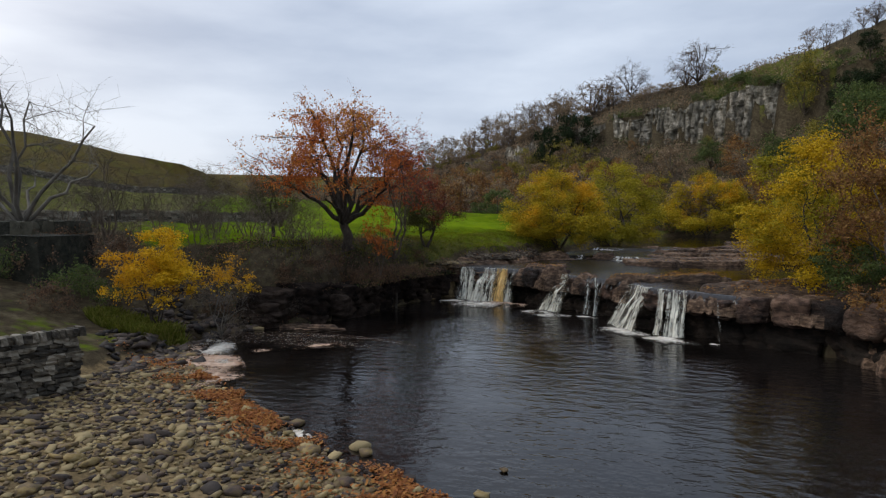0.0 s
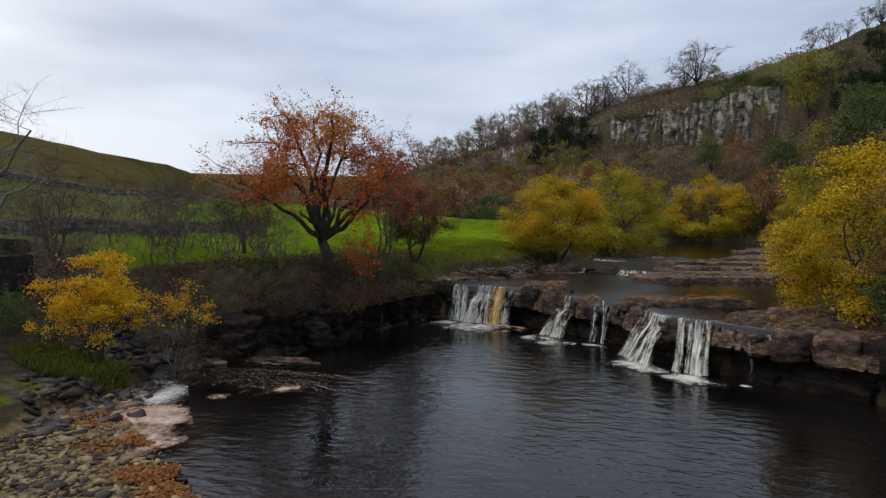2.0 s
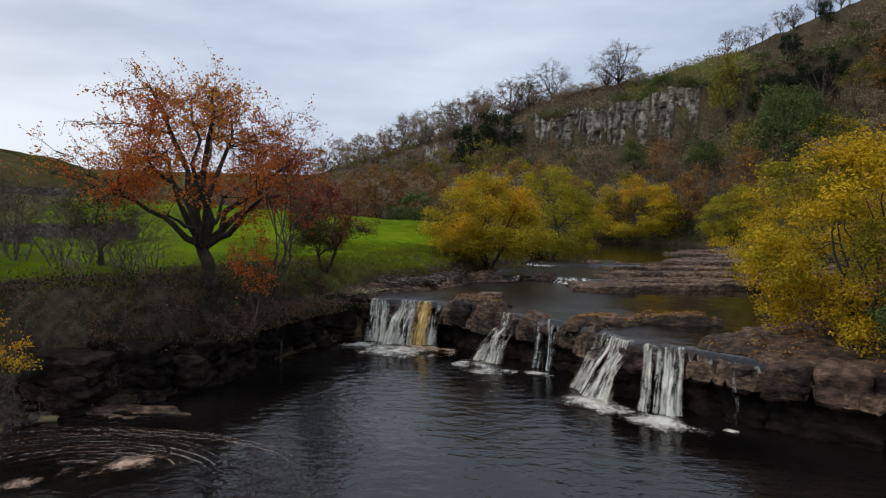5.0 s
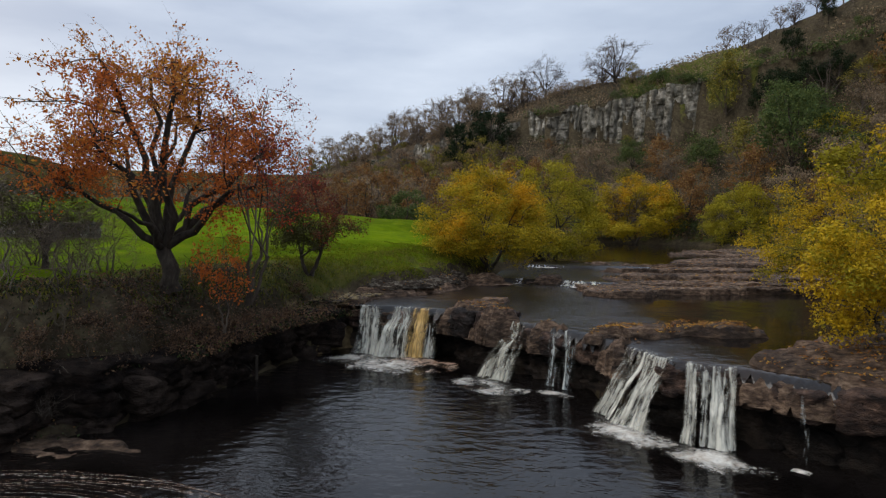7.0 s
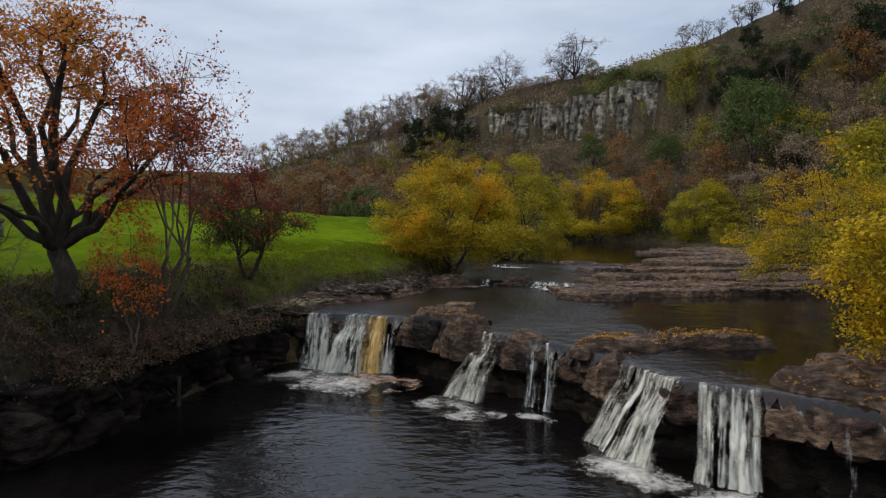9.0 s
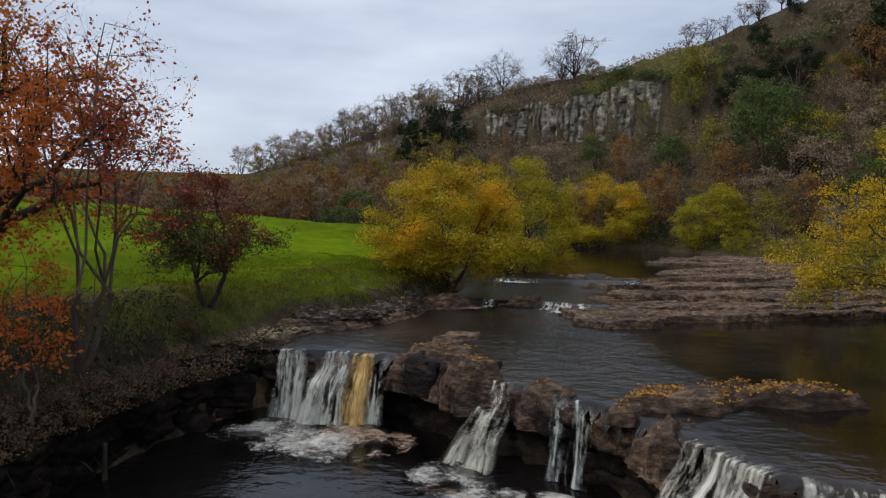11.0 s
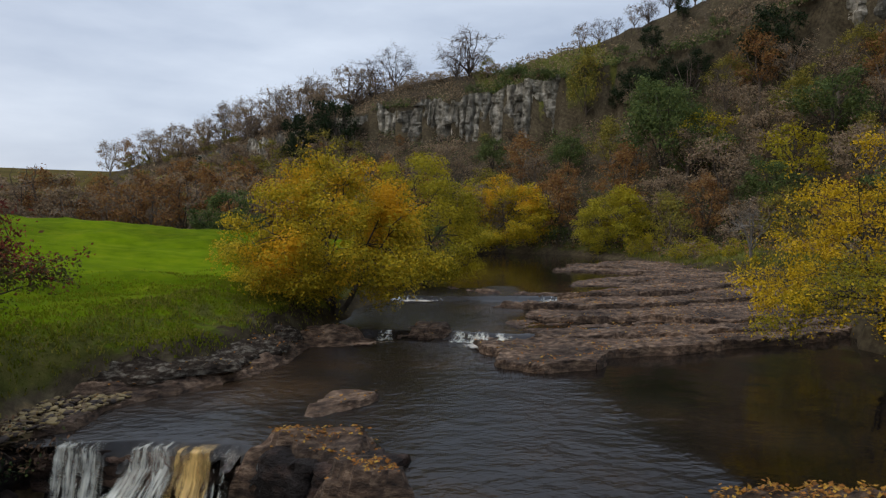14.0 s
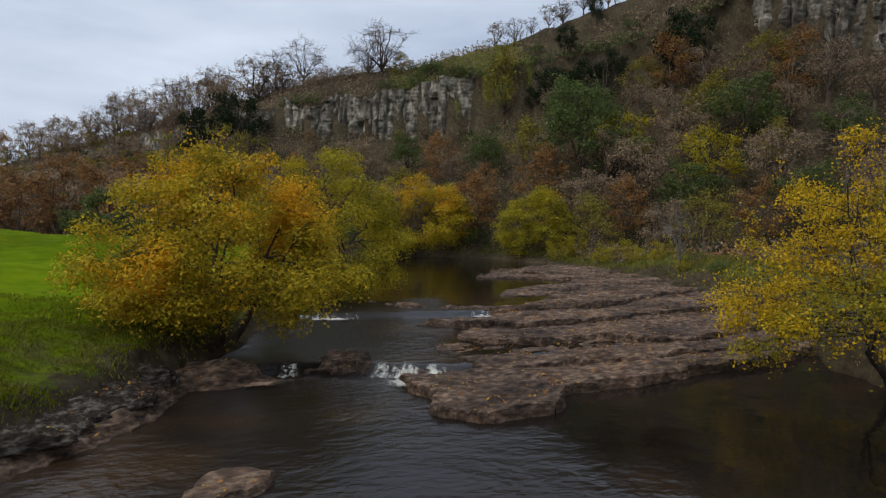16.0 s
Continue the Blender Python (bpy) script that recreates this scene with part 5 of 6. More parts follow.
# the wood on the slope under the scar
placed = []
cand = np.random.default_rng(15)
wx = np.where(cand.random(9000) < 0.55, cand.uniform(16, 96, 9000), cand.uniform(-80, 18, 9000))
wy = np.where(wx >= 16, cand.uniform(48, 146, 9000), cand.uniform(98, 330, 9000))
wq = scar_at(wx, wy)[0]
fits = (wq > 2.0) & (wq < np.where(wx > 14, 27, 36)) & (wx > np.where(wy > 112, -95, np.interp(wy, RIGHT_Y, RIGHT_X) + 3.0))
for x, y, q in zip(wx[fits], wy[fits], wq[fits]):
    gap = 3.8 if x > 8 else 4.4
    if any(abs(x - a) < gap and abs(y - b) < gap and math.hypot(x - a, y - b) < gap for a, b in placed):
        continue
    if len(placed) >= 460:
        break
    placed.append((x, y))
    k = rng.choices((0, 1, 2, 3, 4, 5, 8), (6, 16, 26, 17, 16, 7, 12))[0]
    near_face = q < 9 and 8 < x < 44
    if x < 8:
        f = (0, 0, 1, 3, 2, 2, 0, 1, 2)[k]
        plant(FARWOOD[f], "woodland_tree", FAR_LABEL[f], "tree", "trees of the hillside wood", x, y, rng.uniform(1.2, 1.9) * (0.55 if q < 12 else 1.0), rng.uniform(0, 6.28), -0.3)
        continue
    wood_tree(k, x, y, rng.uniform(0.4, 0.55) if near_face else rng.uniform(1.0, 1.5) * (1.35 if x < 10 else 1.0))


# ---- the limestone scar ----
def scar_face(label, i0, t0, i1, t1, foot_drop, cell=0.45, seed=0):
    """A stretch of rock face: upright joints, level beds, a broken top edge."""
    def at(i, t):
        a, b = SCAR[i], SCAR[i + 1]
        return [a[k] + t * (b[k] - a[k]) for k in range(5)]
    stops = [(i0, t0)] + [(i, 0.0) for i in range(i0 + 1, i1 + 1)] + [(i1, t1)]
    pts = [at(i, t) for i, t in stops]
    line = along([(p[0], p[1]) for p in pts], cell)
    cum = np.cumsum([0] + [math.hypot(b[0] - a[0], b[1] - a[1]) for a, b in zip(pts, pts[1:])])
    s = np.linspace(0, cum[-1], len(line))
    foot, top = [np.interp(s, cum, [p[k] for p in pts]) for k in (2, 3)]
    rows = 44
    verts = []
    ends = np.minimum(smooth01(s / 2.0), smooth01((cum[-1] - s) / 2.0))
    lx, ly, lnx, lny = np.array(line).T
    edge = 0.3 + 3.4 * vnoise(s * 0.3, np.full_like(s, seed + 0.5), 4) + 1.2 * np.floor(2.5 * vnoise(s * 0.8, np.full_like(s, seed + 0.5), 6)) / 2.5
    for j in range(rows + 1):
        v = j / rows
        zz = foot - foot_drop + (top - foot + foot_drop + edge) * v
        # beds of uneven thickness, each broken into blocks by upright joints
        bed = np.floor(zz / 0.95 + 0.5 * vnoise(s * 0.1, zz * 0.3, 31))
        joint = np.floor(s / 1.7 + 2.2 * hashed(np.floor(bed / 3), bed * 0 + seed, 7) + 0.8 * vnoise(s * 0.5, bed * 0.2, 33))
        block = hashed(joint, bed, 5 + seed)
        pillar = hashed(joint, np.floor(bed / 4), 9 + seed)
        u = s / 1.7 + 2.2 * vnoise(s * 0.3, zz * 0.05, 41 + seed) + 0.25 * vnoise(s * 0.9, zz * 0.7, 42 + seed)
        cleft = np.exp(-(np.minimum(u % 1, 1 - u % 1) / 0.13) ** 2) * (0.35 + 0.9 * hashed(np.floor(u + 0.5), bed * 0, 43 + seed))
        course = zz / 0.62 + 0.6 * vnoise(s * 0.2, zz * 0.2, 45)
        lip = 0.08 * ((course % 1) < 0.28) * (0.4 + hashed(np.floor(course), np.floor(u), 47))
        out = 0.5 + 0.16 * block + 0.45 * pillar + 0.9 * hashed(np.floor(u / 4 + 0.3), bed * 0, 49 + seed) - 0.85 * cleft - lip + 0.5 * fbm(s * 0.8, zz * 0.9, 51 + seed, 3) + 1.6 * vnoise(s * 0.16, zz * 0.08, 21 + seed) - 0.9 * v - 1.5 * (1 - ends)
        verts += np.stack([lx + lnx * out, ly + lny * out, zz + 0.1 * block], 1).tolist()
    w = len(line)
    root = thing("limestone_scar", label, "cliff", "limestone scars on the hillside")
    stops = [0]
    while stops[-1] < w - 1:
        stops.append(min(w - 1, stops[-1] + rng.randrange(int(7 / cell), int(12 / cell))))
    for c0, c1 in zip(stops, stops[1:]):
        use = [j * w + i for j in range(rows + 1) for i in range(c0, c1 + 1)]
        m = c1 - c0 + 1
        part("buttress", mesh_of("buttress", [verts[k] for k in use], grid_faces(m, rows + 1).tolist(), M_LIME), root)
    return root


scar_face("pale grey limestone scar with upright joints", 3, 0.0, 5, 0.0, 3.5, 0.22, 1)
scar_face("high pale limestone scar above the wood", 0, 0.75, 1, 0.32, 0.5, 0.4, 2)
scar_face("broken pale limestone scar behind trees", 5, 0.05, 6, 0.6, 2.0, 0.4, 3)

# undergrowth on the slope and over the rock: fallen and hanging leaves
def undergrowth(name, label, material, count, size, seed, zone, gate=0.0):
    nrng = np.random.default_rng(seed)
    i0, i1, q0, q1 = zone
    a, b = np.array(SCAR)[i0:i1, :2], np.array(SCAR)[i0 + 1:i1 + 1, :2]
    span = np.minimum(np.linalg.norm(b - a, axis=1), 90)
    seg = nrng.choice(len(a), count * 3, p=span / span.sum())
    t, off = nrng.random(count * 3), nrng.uniform(q0, q1, count * 3)
    d = (b - a)[seg] / np.linalg.norm(b - a, axis=1)[seg][:, None]
    x = a[seg, 0] + (b - a)[seg, 0] * t - d[:, 1] * off
    y = a[seg, 1] + (b - a)[seg, 1] * t + d[:, 0] * off
    clump = fbm(x * 0.25, y * 0.25, seed) + nrng.normal(0, 0.15, len(x))
    ok = (x > np.interp(y, RIGHT_Y, RIGHT_X) + 2.0) & (clump > gate)
    x, y = x[ok][:count], y[ok][:count]
    z = land(x, y)[0] + nrng.random(len(x)) ** 2 * 1.3
    c = np.stack([x, y, z], 1)
    u = nrng.normal(0, 1, c.shape)
    u /= np.linalg.norm(u, axis=1)[:, None]
    w = np.cross(u, nrng.normal(0, 1, c.shape))
    w /= np.linalg.norm(w, axis=1)[:, None]
    s = size * nrng.uniform(0.6, 1.4, (len(x), 1))
    return tagged(new(name, quads_of(name, np.stack([c - u * s, c + w * s * 0.8, c + u * s], 1), material)), label, "undergrowth", kind="stuff")


undergrowth("undergrowth", "brown bracken and dead leaves on the slope", L_BROWN, 60000, 0.16, 71, (0, 5, 1, 32), -0.4)
undergrowth("undergrowth", "dark green ivy and brambles on the slope", L_FIR, 30000, 0.16, 72, (0, 5, 1, 34))
undergrowth("undergrowth", "rust bracken on the slope", L_RUST, 12000, 0.17, 73, (0, 5, 4, 44), 0.05)
undergrowth("undergrowth", "brown scrub above the scar", L_BROWN, 34000, 0.2, 74, (3, 8, -13, 1.5), -0.3)
undergrowth("undergrowth", "brown scrub along the high scar", L_BROWN, 9000, 0.24, 76, (0, 3, -6, 1.5), -0.1)
undergrowth("undergrowth", "green ivy hanging over the scar", L_FIR, 7000, 0.2, 77, (1, 5, -2.0, 1.4), 0.05)
undergrowth("undergrowth", "brown scrub on the far slope", L_BROWN, 60000, 0.22, 75, (4, 8, 1, 50), -0.4)

# scrub that overhangs the scar and fringes the hilltop
for i in range(52):
    if i < 34:
        seg, t, q = (3, 4, 5)[i % 3], rng.random(), rng.uniform(-7.0, -0.4)
    else:
        seg, t, q = (1, 2)[i % 2], rng.random(), rng.uniform(-8.0, -1.0)
    a, b = SCAR[seg], SCAR[seg + 1]
    d = math.hypot(b[0] - a[0], b[1] - a[1])
    x, y = a[0] + (b[0] - a[0]) * t - (b[1] - a[1]) / d * q, a[1] + (b[1] - a[1]) * t + (b[0] - a[0]) / d * q
    if seg == 3 and t < 0.35 and q < -3:
        continue
    kind = SHRUB_LEAFY[rng.randrange(2)] if i % 3 == 0 else SHRUB[rng.randrange(3)]
    plant(kind, "scrub_bush", "brown scrub bush overhanging the limestone scar", "shrub", "scrub along the scar", x, y, rng.uniform(1.0, 1.7), rng.uniform(0, 6.28), -0.2)

# trees and golden bushes along the far edge of the meadow
for i in range(34):
    x = -62 + 62 * (i + rng.uniform(-0.4, 0.4)) / 33
    y = 106 + 0.25 * (-x) + rng.uniform(-5, 9)
    f = rng.choice((0, 1, 1, 3))
    plant(FARWOOD[f], "hedgerow_tree", "russet brown tree beyond the far meadow edge", "tree", "trees beyond the meadow", x, y, rng.uniform(1.2, 1.9), rng.uniform(0, 6.28), -0.3)
for x, y, k in ((-24.5, 93.5, 1.1), (-20.5, 93.0, 0.9), (-17.5, 93.5, 1.0), (-13.5, 92.5, 0.8)):
    plant(SHRUB_GOLD, "golden_bush", "low golden-yellow bush at the meadow edge", "bush", "golden bushes at the meadow edge", x, y, k, rng.uniform(0, 6.28), -0.2)


# ---- rock face of the falls, block by block ----
def block_mesh(seed, material, jag=0.16, name="rock_block"):
    r = random.Random(seed)
    bm = bmesh.new()
    bmesh.ops.create_cube(bm, size=1.0)
    bmesh.ops.subdivide_edges(bm, edges=bm.edges[:], cuts=1, use_grid_fill=True)
    for v in bm.verts:
        f = 0.93 if max(abs(v.co.x), abs(v.co.y), abs(v.co.z)) > 0.49 and v.co.length > 0.8 else 1.0
        v.co = v.co * f + Vector((r.uniform(-jag, jag), r.uniform(-jag, jag), r.uniform(-jag, jag) * 0.5))
    me = bpy.data.meshes.new(name)
    bm.to_mesh(me)
    bm.free()
    me.materials.append(material)
    return me


def worn_block(seed, material):
    """A massive block with rounded, water-worn edges and a hollowed, uneven face."""
    bm = bmesh.new()
    bmesh.ops.create_cube(bm, size=2.0)
    bmesh.ops.subdivide_edges(bm, edges=bm.edges[:], cuts=8, use_grid_fill=True)
    shift = Vector((seed * 3.7, seed * 1.3, 0))
    for v in bm.verts:
        x, y, z = v.co
        p = v.co / (abs(x) ** 7 + abs(y) ** 7 + abs(z) ** 7) ** (1 / 7)
        n1, n2 = noise.noise(p * 1.1 + shift), noise.noise(Vector((p.x * 2.6, p.y * 2.6, p.z * 4.5)) + shift)
        groove = -0.07 * max(0, 1 - abs((p.z * 1.6 + 0.5 * n1 + seed * 0.37) % 1 - 0.5) / 0.14)
        crack = groove - 0.12 * max(0, 1 - abs(noise.noise(Vector((p.x * 1.4, 0, p.z * 2.2)) + shift)) / 0.12)
        v.co = p * (0.5 * (1 + 0.2 * n1 + 0.13 * n2 + crack))
    me = bpy.data.meshes.new("rock_block")
    bm.to_mesh(me)
    bm.free()
    me.materials.append(material)
    me.polygons.foreach_set("use_smooth", [True] * len(me.polygons))
    return me


MOSSY_STONES = [block_mesh(340 + i, M_MOSSY, 0.09, "masonry_stone") for i in range(4)]
LIP_BLOCKS = [worn_block(100 + i, M_ROCK) for i in range(7)]
# lower courses: wet rock darkened further for the shade under the lip
SHADED_WET_BLOCKS = [worn_block(120 + i, M_WET_SHADED) for i in range(7)]
face = thing("rock_face", "undercut face of massive dark sandstone blocks", "rock", kind="structure")
rng = random.Random(8)
FACE_LINE = [(-6.4, 41.0)] + LIP[2:]
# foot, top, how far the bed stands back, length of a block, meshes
LAYERS = ((-0.4, 0.55, 0.55, 1.5, SHADED_WET_BLOCKS), (0.4, 1.3, 0.7, 1.7, SHADED_WET_BLOCKS), (1.0, 1.8, 0.1, 1.15, LIP_BLOCKS))
SPOUTS = ((-5.0, -0.7), (1.7, 2.4), (3.2, 3.8), (4.6, 7.1), (7.9, 8.2))
for z0, z1, back, run, kinds in LAYERS:
    for x, y, nx, ny in along(FACE_LINE, run):
        b = part("rock_block", kinds[rng.randrange(7)], face)
        off = back + rng.uniform(-0.12, 0.2) + 0.75
        if z1 > 1.7:
            z1 = 1.78 if any(x0 - 0.4 < x < x1 + 0.4 for x0, x1 in SPOUTS) else rng.uniform(1.98, 2.12)
        high = (z1 - z0) * (1.06 if z1 > 1.7 else rng.uniform(1.1, 1.35))
        b.matrix_basis = Matrix.LocRotScale((x + nx * off, y + ny * off, (z0 + z1) / 2 - (0.04 if z1 > 1.7 else 0)), Euler((rng.uniform(-0.03, 0.03), rng.uniform(-0.03, 0.03), math.atan2(-nx, ny) + rng.uniform(-0.1, 0.1) + rng.choice((0, math.pi)))),
                                            (run * (rng.uniform(1.0, 1.25) if z0 > 0.9 else rng.uniform(1.15, 1.5)), rng.uniform(1.4, 1.8), high))
# a low overhanging ledge under the earth bank; its colour holds the undercut's shade
ledge = thing("rock_face", "low dark overhanging ledge under the earth bank", "rock", kind="structure")
BANK_BLOCKS = [worn_block(150 + i, M_SHADED_BANK) for i in range(5)]
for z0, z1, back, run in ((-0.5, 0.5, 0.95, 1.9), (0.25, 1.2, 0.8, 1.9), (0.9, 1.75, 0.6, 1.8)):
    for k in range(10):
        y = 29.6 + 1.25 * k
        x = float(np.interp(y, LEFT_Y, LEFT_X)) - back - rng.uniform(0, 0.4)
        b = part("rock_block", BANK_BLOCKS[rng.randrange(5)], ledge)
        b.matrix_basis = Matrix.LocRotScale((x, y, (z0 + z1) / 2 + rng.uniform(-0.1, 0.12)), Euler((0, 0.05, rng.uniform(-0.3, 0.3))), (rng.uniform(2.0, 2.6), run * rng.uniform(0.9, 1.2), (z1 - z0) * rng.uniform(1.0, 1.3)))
# boulders at the near right corner of the pool and the spit on the left
slab("rock_spit", [(-13.0, 28.9), (-10.5, 28.6), (-8.6, 28.3), (-7.0, 28.2), (-7.6, 28.9), (-9.6, 29.8), (-11.5, 30.0), (-13, 30.0)], 0.2, -0.3, "low mossy rock spit at the pool edge", 31, 0.09, (-0.03, 0), 2, 0.1)
slab("fallen_block", [(11.6, 24.0), (13.0, 23.6), (13.6, 25.4), (12.4, 26.0)], 1.0, -0.3, "fallen sandstone block at the pool edge", 32, 0.1, (0, 0), 3, 0.1)

# ---- shingle ----
def pebble(seed, flat=0.55):
    r = random.Random(seed)
    bm = bmesh.new()
    bmesh.ops.create_cube(bm, size=1.0)
    bmesh.ops.subdivide_edges(bm, edges=bm.edges[:], cuts=1, use_grid_fill=True)
    for v in bm.verts:
        d = v.co.normalized() * 0.5
        v.co = (v.co * 0.5 + d * 0.5) * (1 + r.uniform(-0.2, 0.2))
        v.co.z *= flat
    co, fa = np.array([v.co for v in bm.verts]), [[v.index for v in f.verts] for f in bm.faces]
    bm.verts.index_update()
    bm.free()
    return co, np.array(fa)


PEBBLES = [pebble(200 + i, 0.3 + 0.04 * (i % 6)) for i in range(8)]
PEBBLE_MESH = [mesh_of("stone", co, fa, M_STONE_P, True) for co, fa in PEBBLES]
shingle = thing("shingle_bank", "shingle bank of rounded brown river stones", "shingle", kind="structure")
nrng = np.random.default_rng(12)
verts, faces, count, singles = [], [], 0, 0
sx, sy = nrng.uniform(-13, 1.0, 26000), nrng.uniform(8.5, 24.5, 26000)
sz = land(sx, sy)[0]
s_el = np.interp(sy, LEFT_Y, LEFT_X) - sx
chosen = np.nonzero((s_el > -0.9) & (sx > -12.55) & (sz > -0.35) & (nrng.random(26000) < np.where(s_el > 0, 1.0, 0.35)))[0]
for i in chosen:
    size = 0.075 + 0.13 * nrng.random() ** 2.2 + (0.16 if nrng.random() < 0.03 else 0)
    a, k = nrng.uniform(0, 6.28), nrng.integers(0, 8)
    tilt, asp = nrng.normal(0, 0.25), nrng.uniform(0.65, 1.0)
    place = Matrix.LocRotScale((sx[i], sy[i], sz[i] + size * 0.12), Euler((tilt, nrng.normal(0, 0.2), a)), (size * 1.25, size * asp, size))
    if size > 0.135 and 12.2 < sy[i] < 17.0 and sx[i] > -9 and singles < 300:
        singles += 1
        part("stone", PEBBLE_MESH[k], shingle).matrix_basis = place
        continue
    if count > 6500:
        continue
    co, fa = PEBBLES[k]
    m = np.array(place)
    verts.append(co @ m[:3, :3].T + m[:3, 3])
    faces.append(fa + count * len(co))
    count += 1
me = mesh_of("shingle", np.concatenate(verts), np.concatenate(faces), M_STONE, True)
tagged(part("shingle", me, shingle), kind="stuff")
# pebbles on the ledge above the falls
verts, faces = [], []
px, py = nrng.uniform(-7.6, -2.6, 2600), nrng.uniform(40.8, 46.6, 2600)
n = 0
for x, y in zip(px, py):
    if x > -5.2 + (y - 41) * 0.47 or x < -7.4 + (y - 41) * 0.55:
        continue
    s = 0.07 + 0.12 * nrng.random() ** 2
    co, fa = PEBBLES[n % 8]
    m = np.array(Matrix.LocRotScale((x, y, 2.08 + 0.03 * (-5 - x)), Euler((nrng.normal(0, 0.2), nrng.normal(0, 0.2), nrng.uniform(0, 6))), (s * 1.3, s, s)))
    verts.append(co @ m[:3, :3].T + m[:3, 3])
    faces.append(fa + n * len(co))
    n += 1
tagged(new("ledge_pebbles", mesh_of("ledge_pebbles", np.concatenate(verts), np.concatenate(faces), M_STONE, True)), "brown pebbles washed onto the rock ledge", "pebbles", kind="stuff")
# dark stones between the wall and the shrubs
verts, faces = [], []
n = 0
for x, y in zip(nrng.uniform(-16, -10, 1500), nrng.uniform(17.5, 29, 1500)):
    el = float(np.interp(y, LEFT_Y, LEFT_X)) - x
    if el < -0.6 or el > 3.6 or (y < 21 and x > -11.6):
        continue
    s = 0.1 + 0.34 * nrng.random() ** 2.5
    co, fa = PEBBLES[n % 8]
    m = np.array(Matrix.LocRotScale((x, y, max(0.0, height(x, y)) + 0.1 * s), Euler((nrng.normal(0, 0.3), nrng.normal(0, 0.3), nrng.uniform(0, 6))), (s * 1.3, s, s * 1.2)))
    verts.append(co @ m[:3, :3].T + m[:3, 3])
    faces.append(fa + n * len(co))
    n += 1
tagged(new("bank_stones", mesh_of("bank_stones", np.concatenate(verts), np.concatenate(faces), M_DARKSTONE, True)), "dark wet stones strewn below the bank", "stones", kind="stuff")
# stones standing in the shallows
for x, y, s in ((-11.3, 22.4, 0.5), (-11.0, 22.9, 0.28), (-10.6, 22.7, 0.22), (-2.6, 15.1, 0.34), (-2.4, 14.8, 0.3), (-4.6, 16.3, 0.3), (-1.2, 13.6, 0.3), (0.3, 13.2, 0.22), (-3.6, 14.6, 0.36), (0.6, 14.4, 0.16), (-12.8, 23.8, 0.4), (-12.2, 24.6, 0.35), (-13.0, 26.4, 0.45), (-12.4, 27.2, 0.5), (-11.6, 28.2, 0.4), (-12.8, 28.0, 0.55)):
    ob = tagged(new("boulder", PEBBLE_MESH[rng.randrange(8)]), "dark wet stone standing in the shallows", "stone", "stones in the shallows")
    ob.matrix_basis = Matrix.LocRotScale((x, y, max(0.04, height(x, y) + 0.08 * s)), Euler((0, 0, rng.uniform(0, 6))), (s * 1.4, s, s * 1.1))

# ---- dry-stone walls ----
WALL_STONES = [block_mesh(300 + i, M_WALL, 0.09, "wall_stone") for i in range(8)]
wall = thing("dry_stone_wall", "low dry-stone wall with upright coping stones", "wall", kind="structure")
L = 6.4
for course in range(12):
    s = rng.uniform(0, 0.2)
    hgt = 0.135
    while s < L:
        w = rng.uniform(0.2, 0.46)
        x, y = -11.45 - 0.43 * (s + w / 2) + 0.004 * course, 17.4 - 0.9 * (s + w / 2)
        b = part("wall_stone", WALL_STONES[rng.randrange(8)], wall)
        b.matrix_basis = Matrix.LocRotScale((x + rng.uniform(-0.03, 0.03), y, 0.15 + hgt * (course + 0.5)), Euler((0, rng.uniform(-0.04, 0.04), -0.446)), (0.56 - 0.015 * course, w * 0.97, hgt * rng.uniform(0.9, 1.06)))
        s += w
s = 0.0
while s < L:
    w = rng.uniform(0.13, 0.22)
    b = part("coping_stone", WALL_STONES[rng.randrange(8)], wall)
    b.matrix_basis = Matrix.LocRotScale((-11.45 - 0.43 * s, 17.35 - 0.9 * s, 0.15 + 0.135 * 12 + 0.1), Euler((rng.uniform(-0.12, 0.12), 0, -0.446)), (0.42, w * 0.9, rng.uniform(0.2, 0.27)))
    s += w


def field_wall(label, line, hgt):
    """A field wall far off: courses of stones in one rough band."""
    verts, faces = [], []
    for x, y, nx, ny in along(line, 0.45):
        z = height(x, y)
        for c in range(4):
            k = len(verts)
            o, a = rng.uniform(-0.04, 0.04), math.atan2(nx, -ny)
            m = Matrix.LocRotScale((x + nx * o, y + ny * o, z + hgt * (c + 0.5) / 4 + rng.uniform(-0.03, 0.03)), Euler((0, 0, math.atan2(-nx, ny))), (0.47, 0.45, hgt / 4 * 1.05))
            verts += [m @ v.co for v in WALL_STONES[(k // 26) % 8].vertices]
            faces += [[k + i for i in f.vertices] for f in WALL_STONES[(k // 26) % 8].polygons]
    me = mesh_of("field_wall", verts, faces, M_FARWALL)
    return tagged(new("field_wall", me), label, "wall", "field walls", "structure")


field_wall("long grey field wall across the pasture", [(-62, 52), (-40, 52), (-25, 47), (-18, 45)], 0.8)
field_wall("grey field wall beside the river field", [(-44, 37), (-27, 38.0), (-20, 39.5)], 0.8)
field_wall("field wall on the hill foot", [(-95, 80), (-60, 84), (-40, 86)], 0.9)

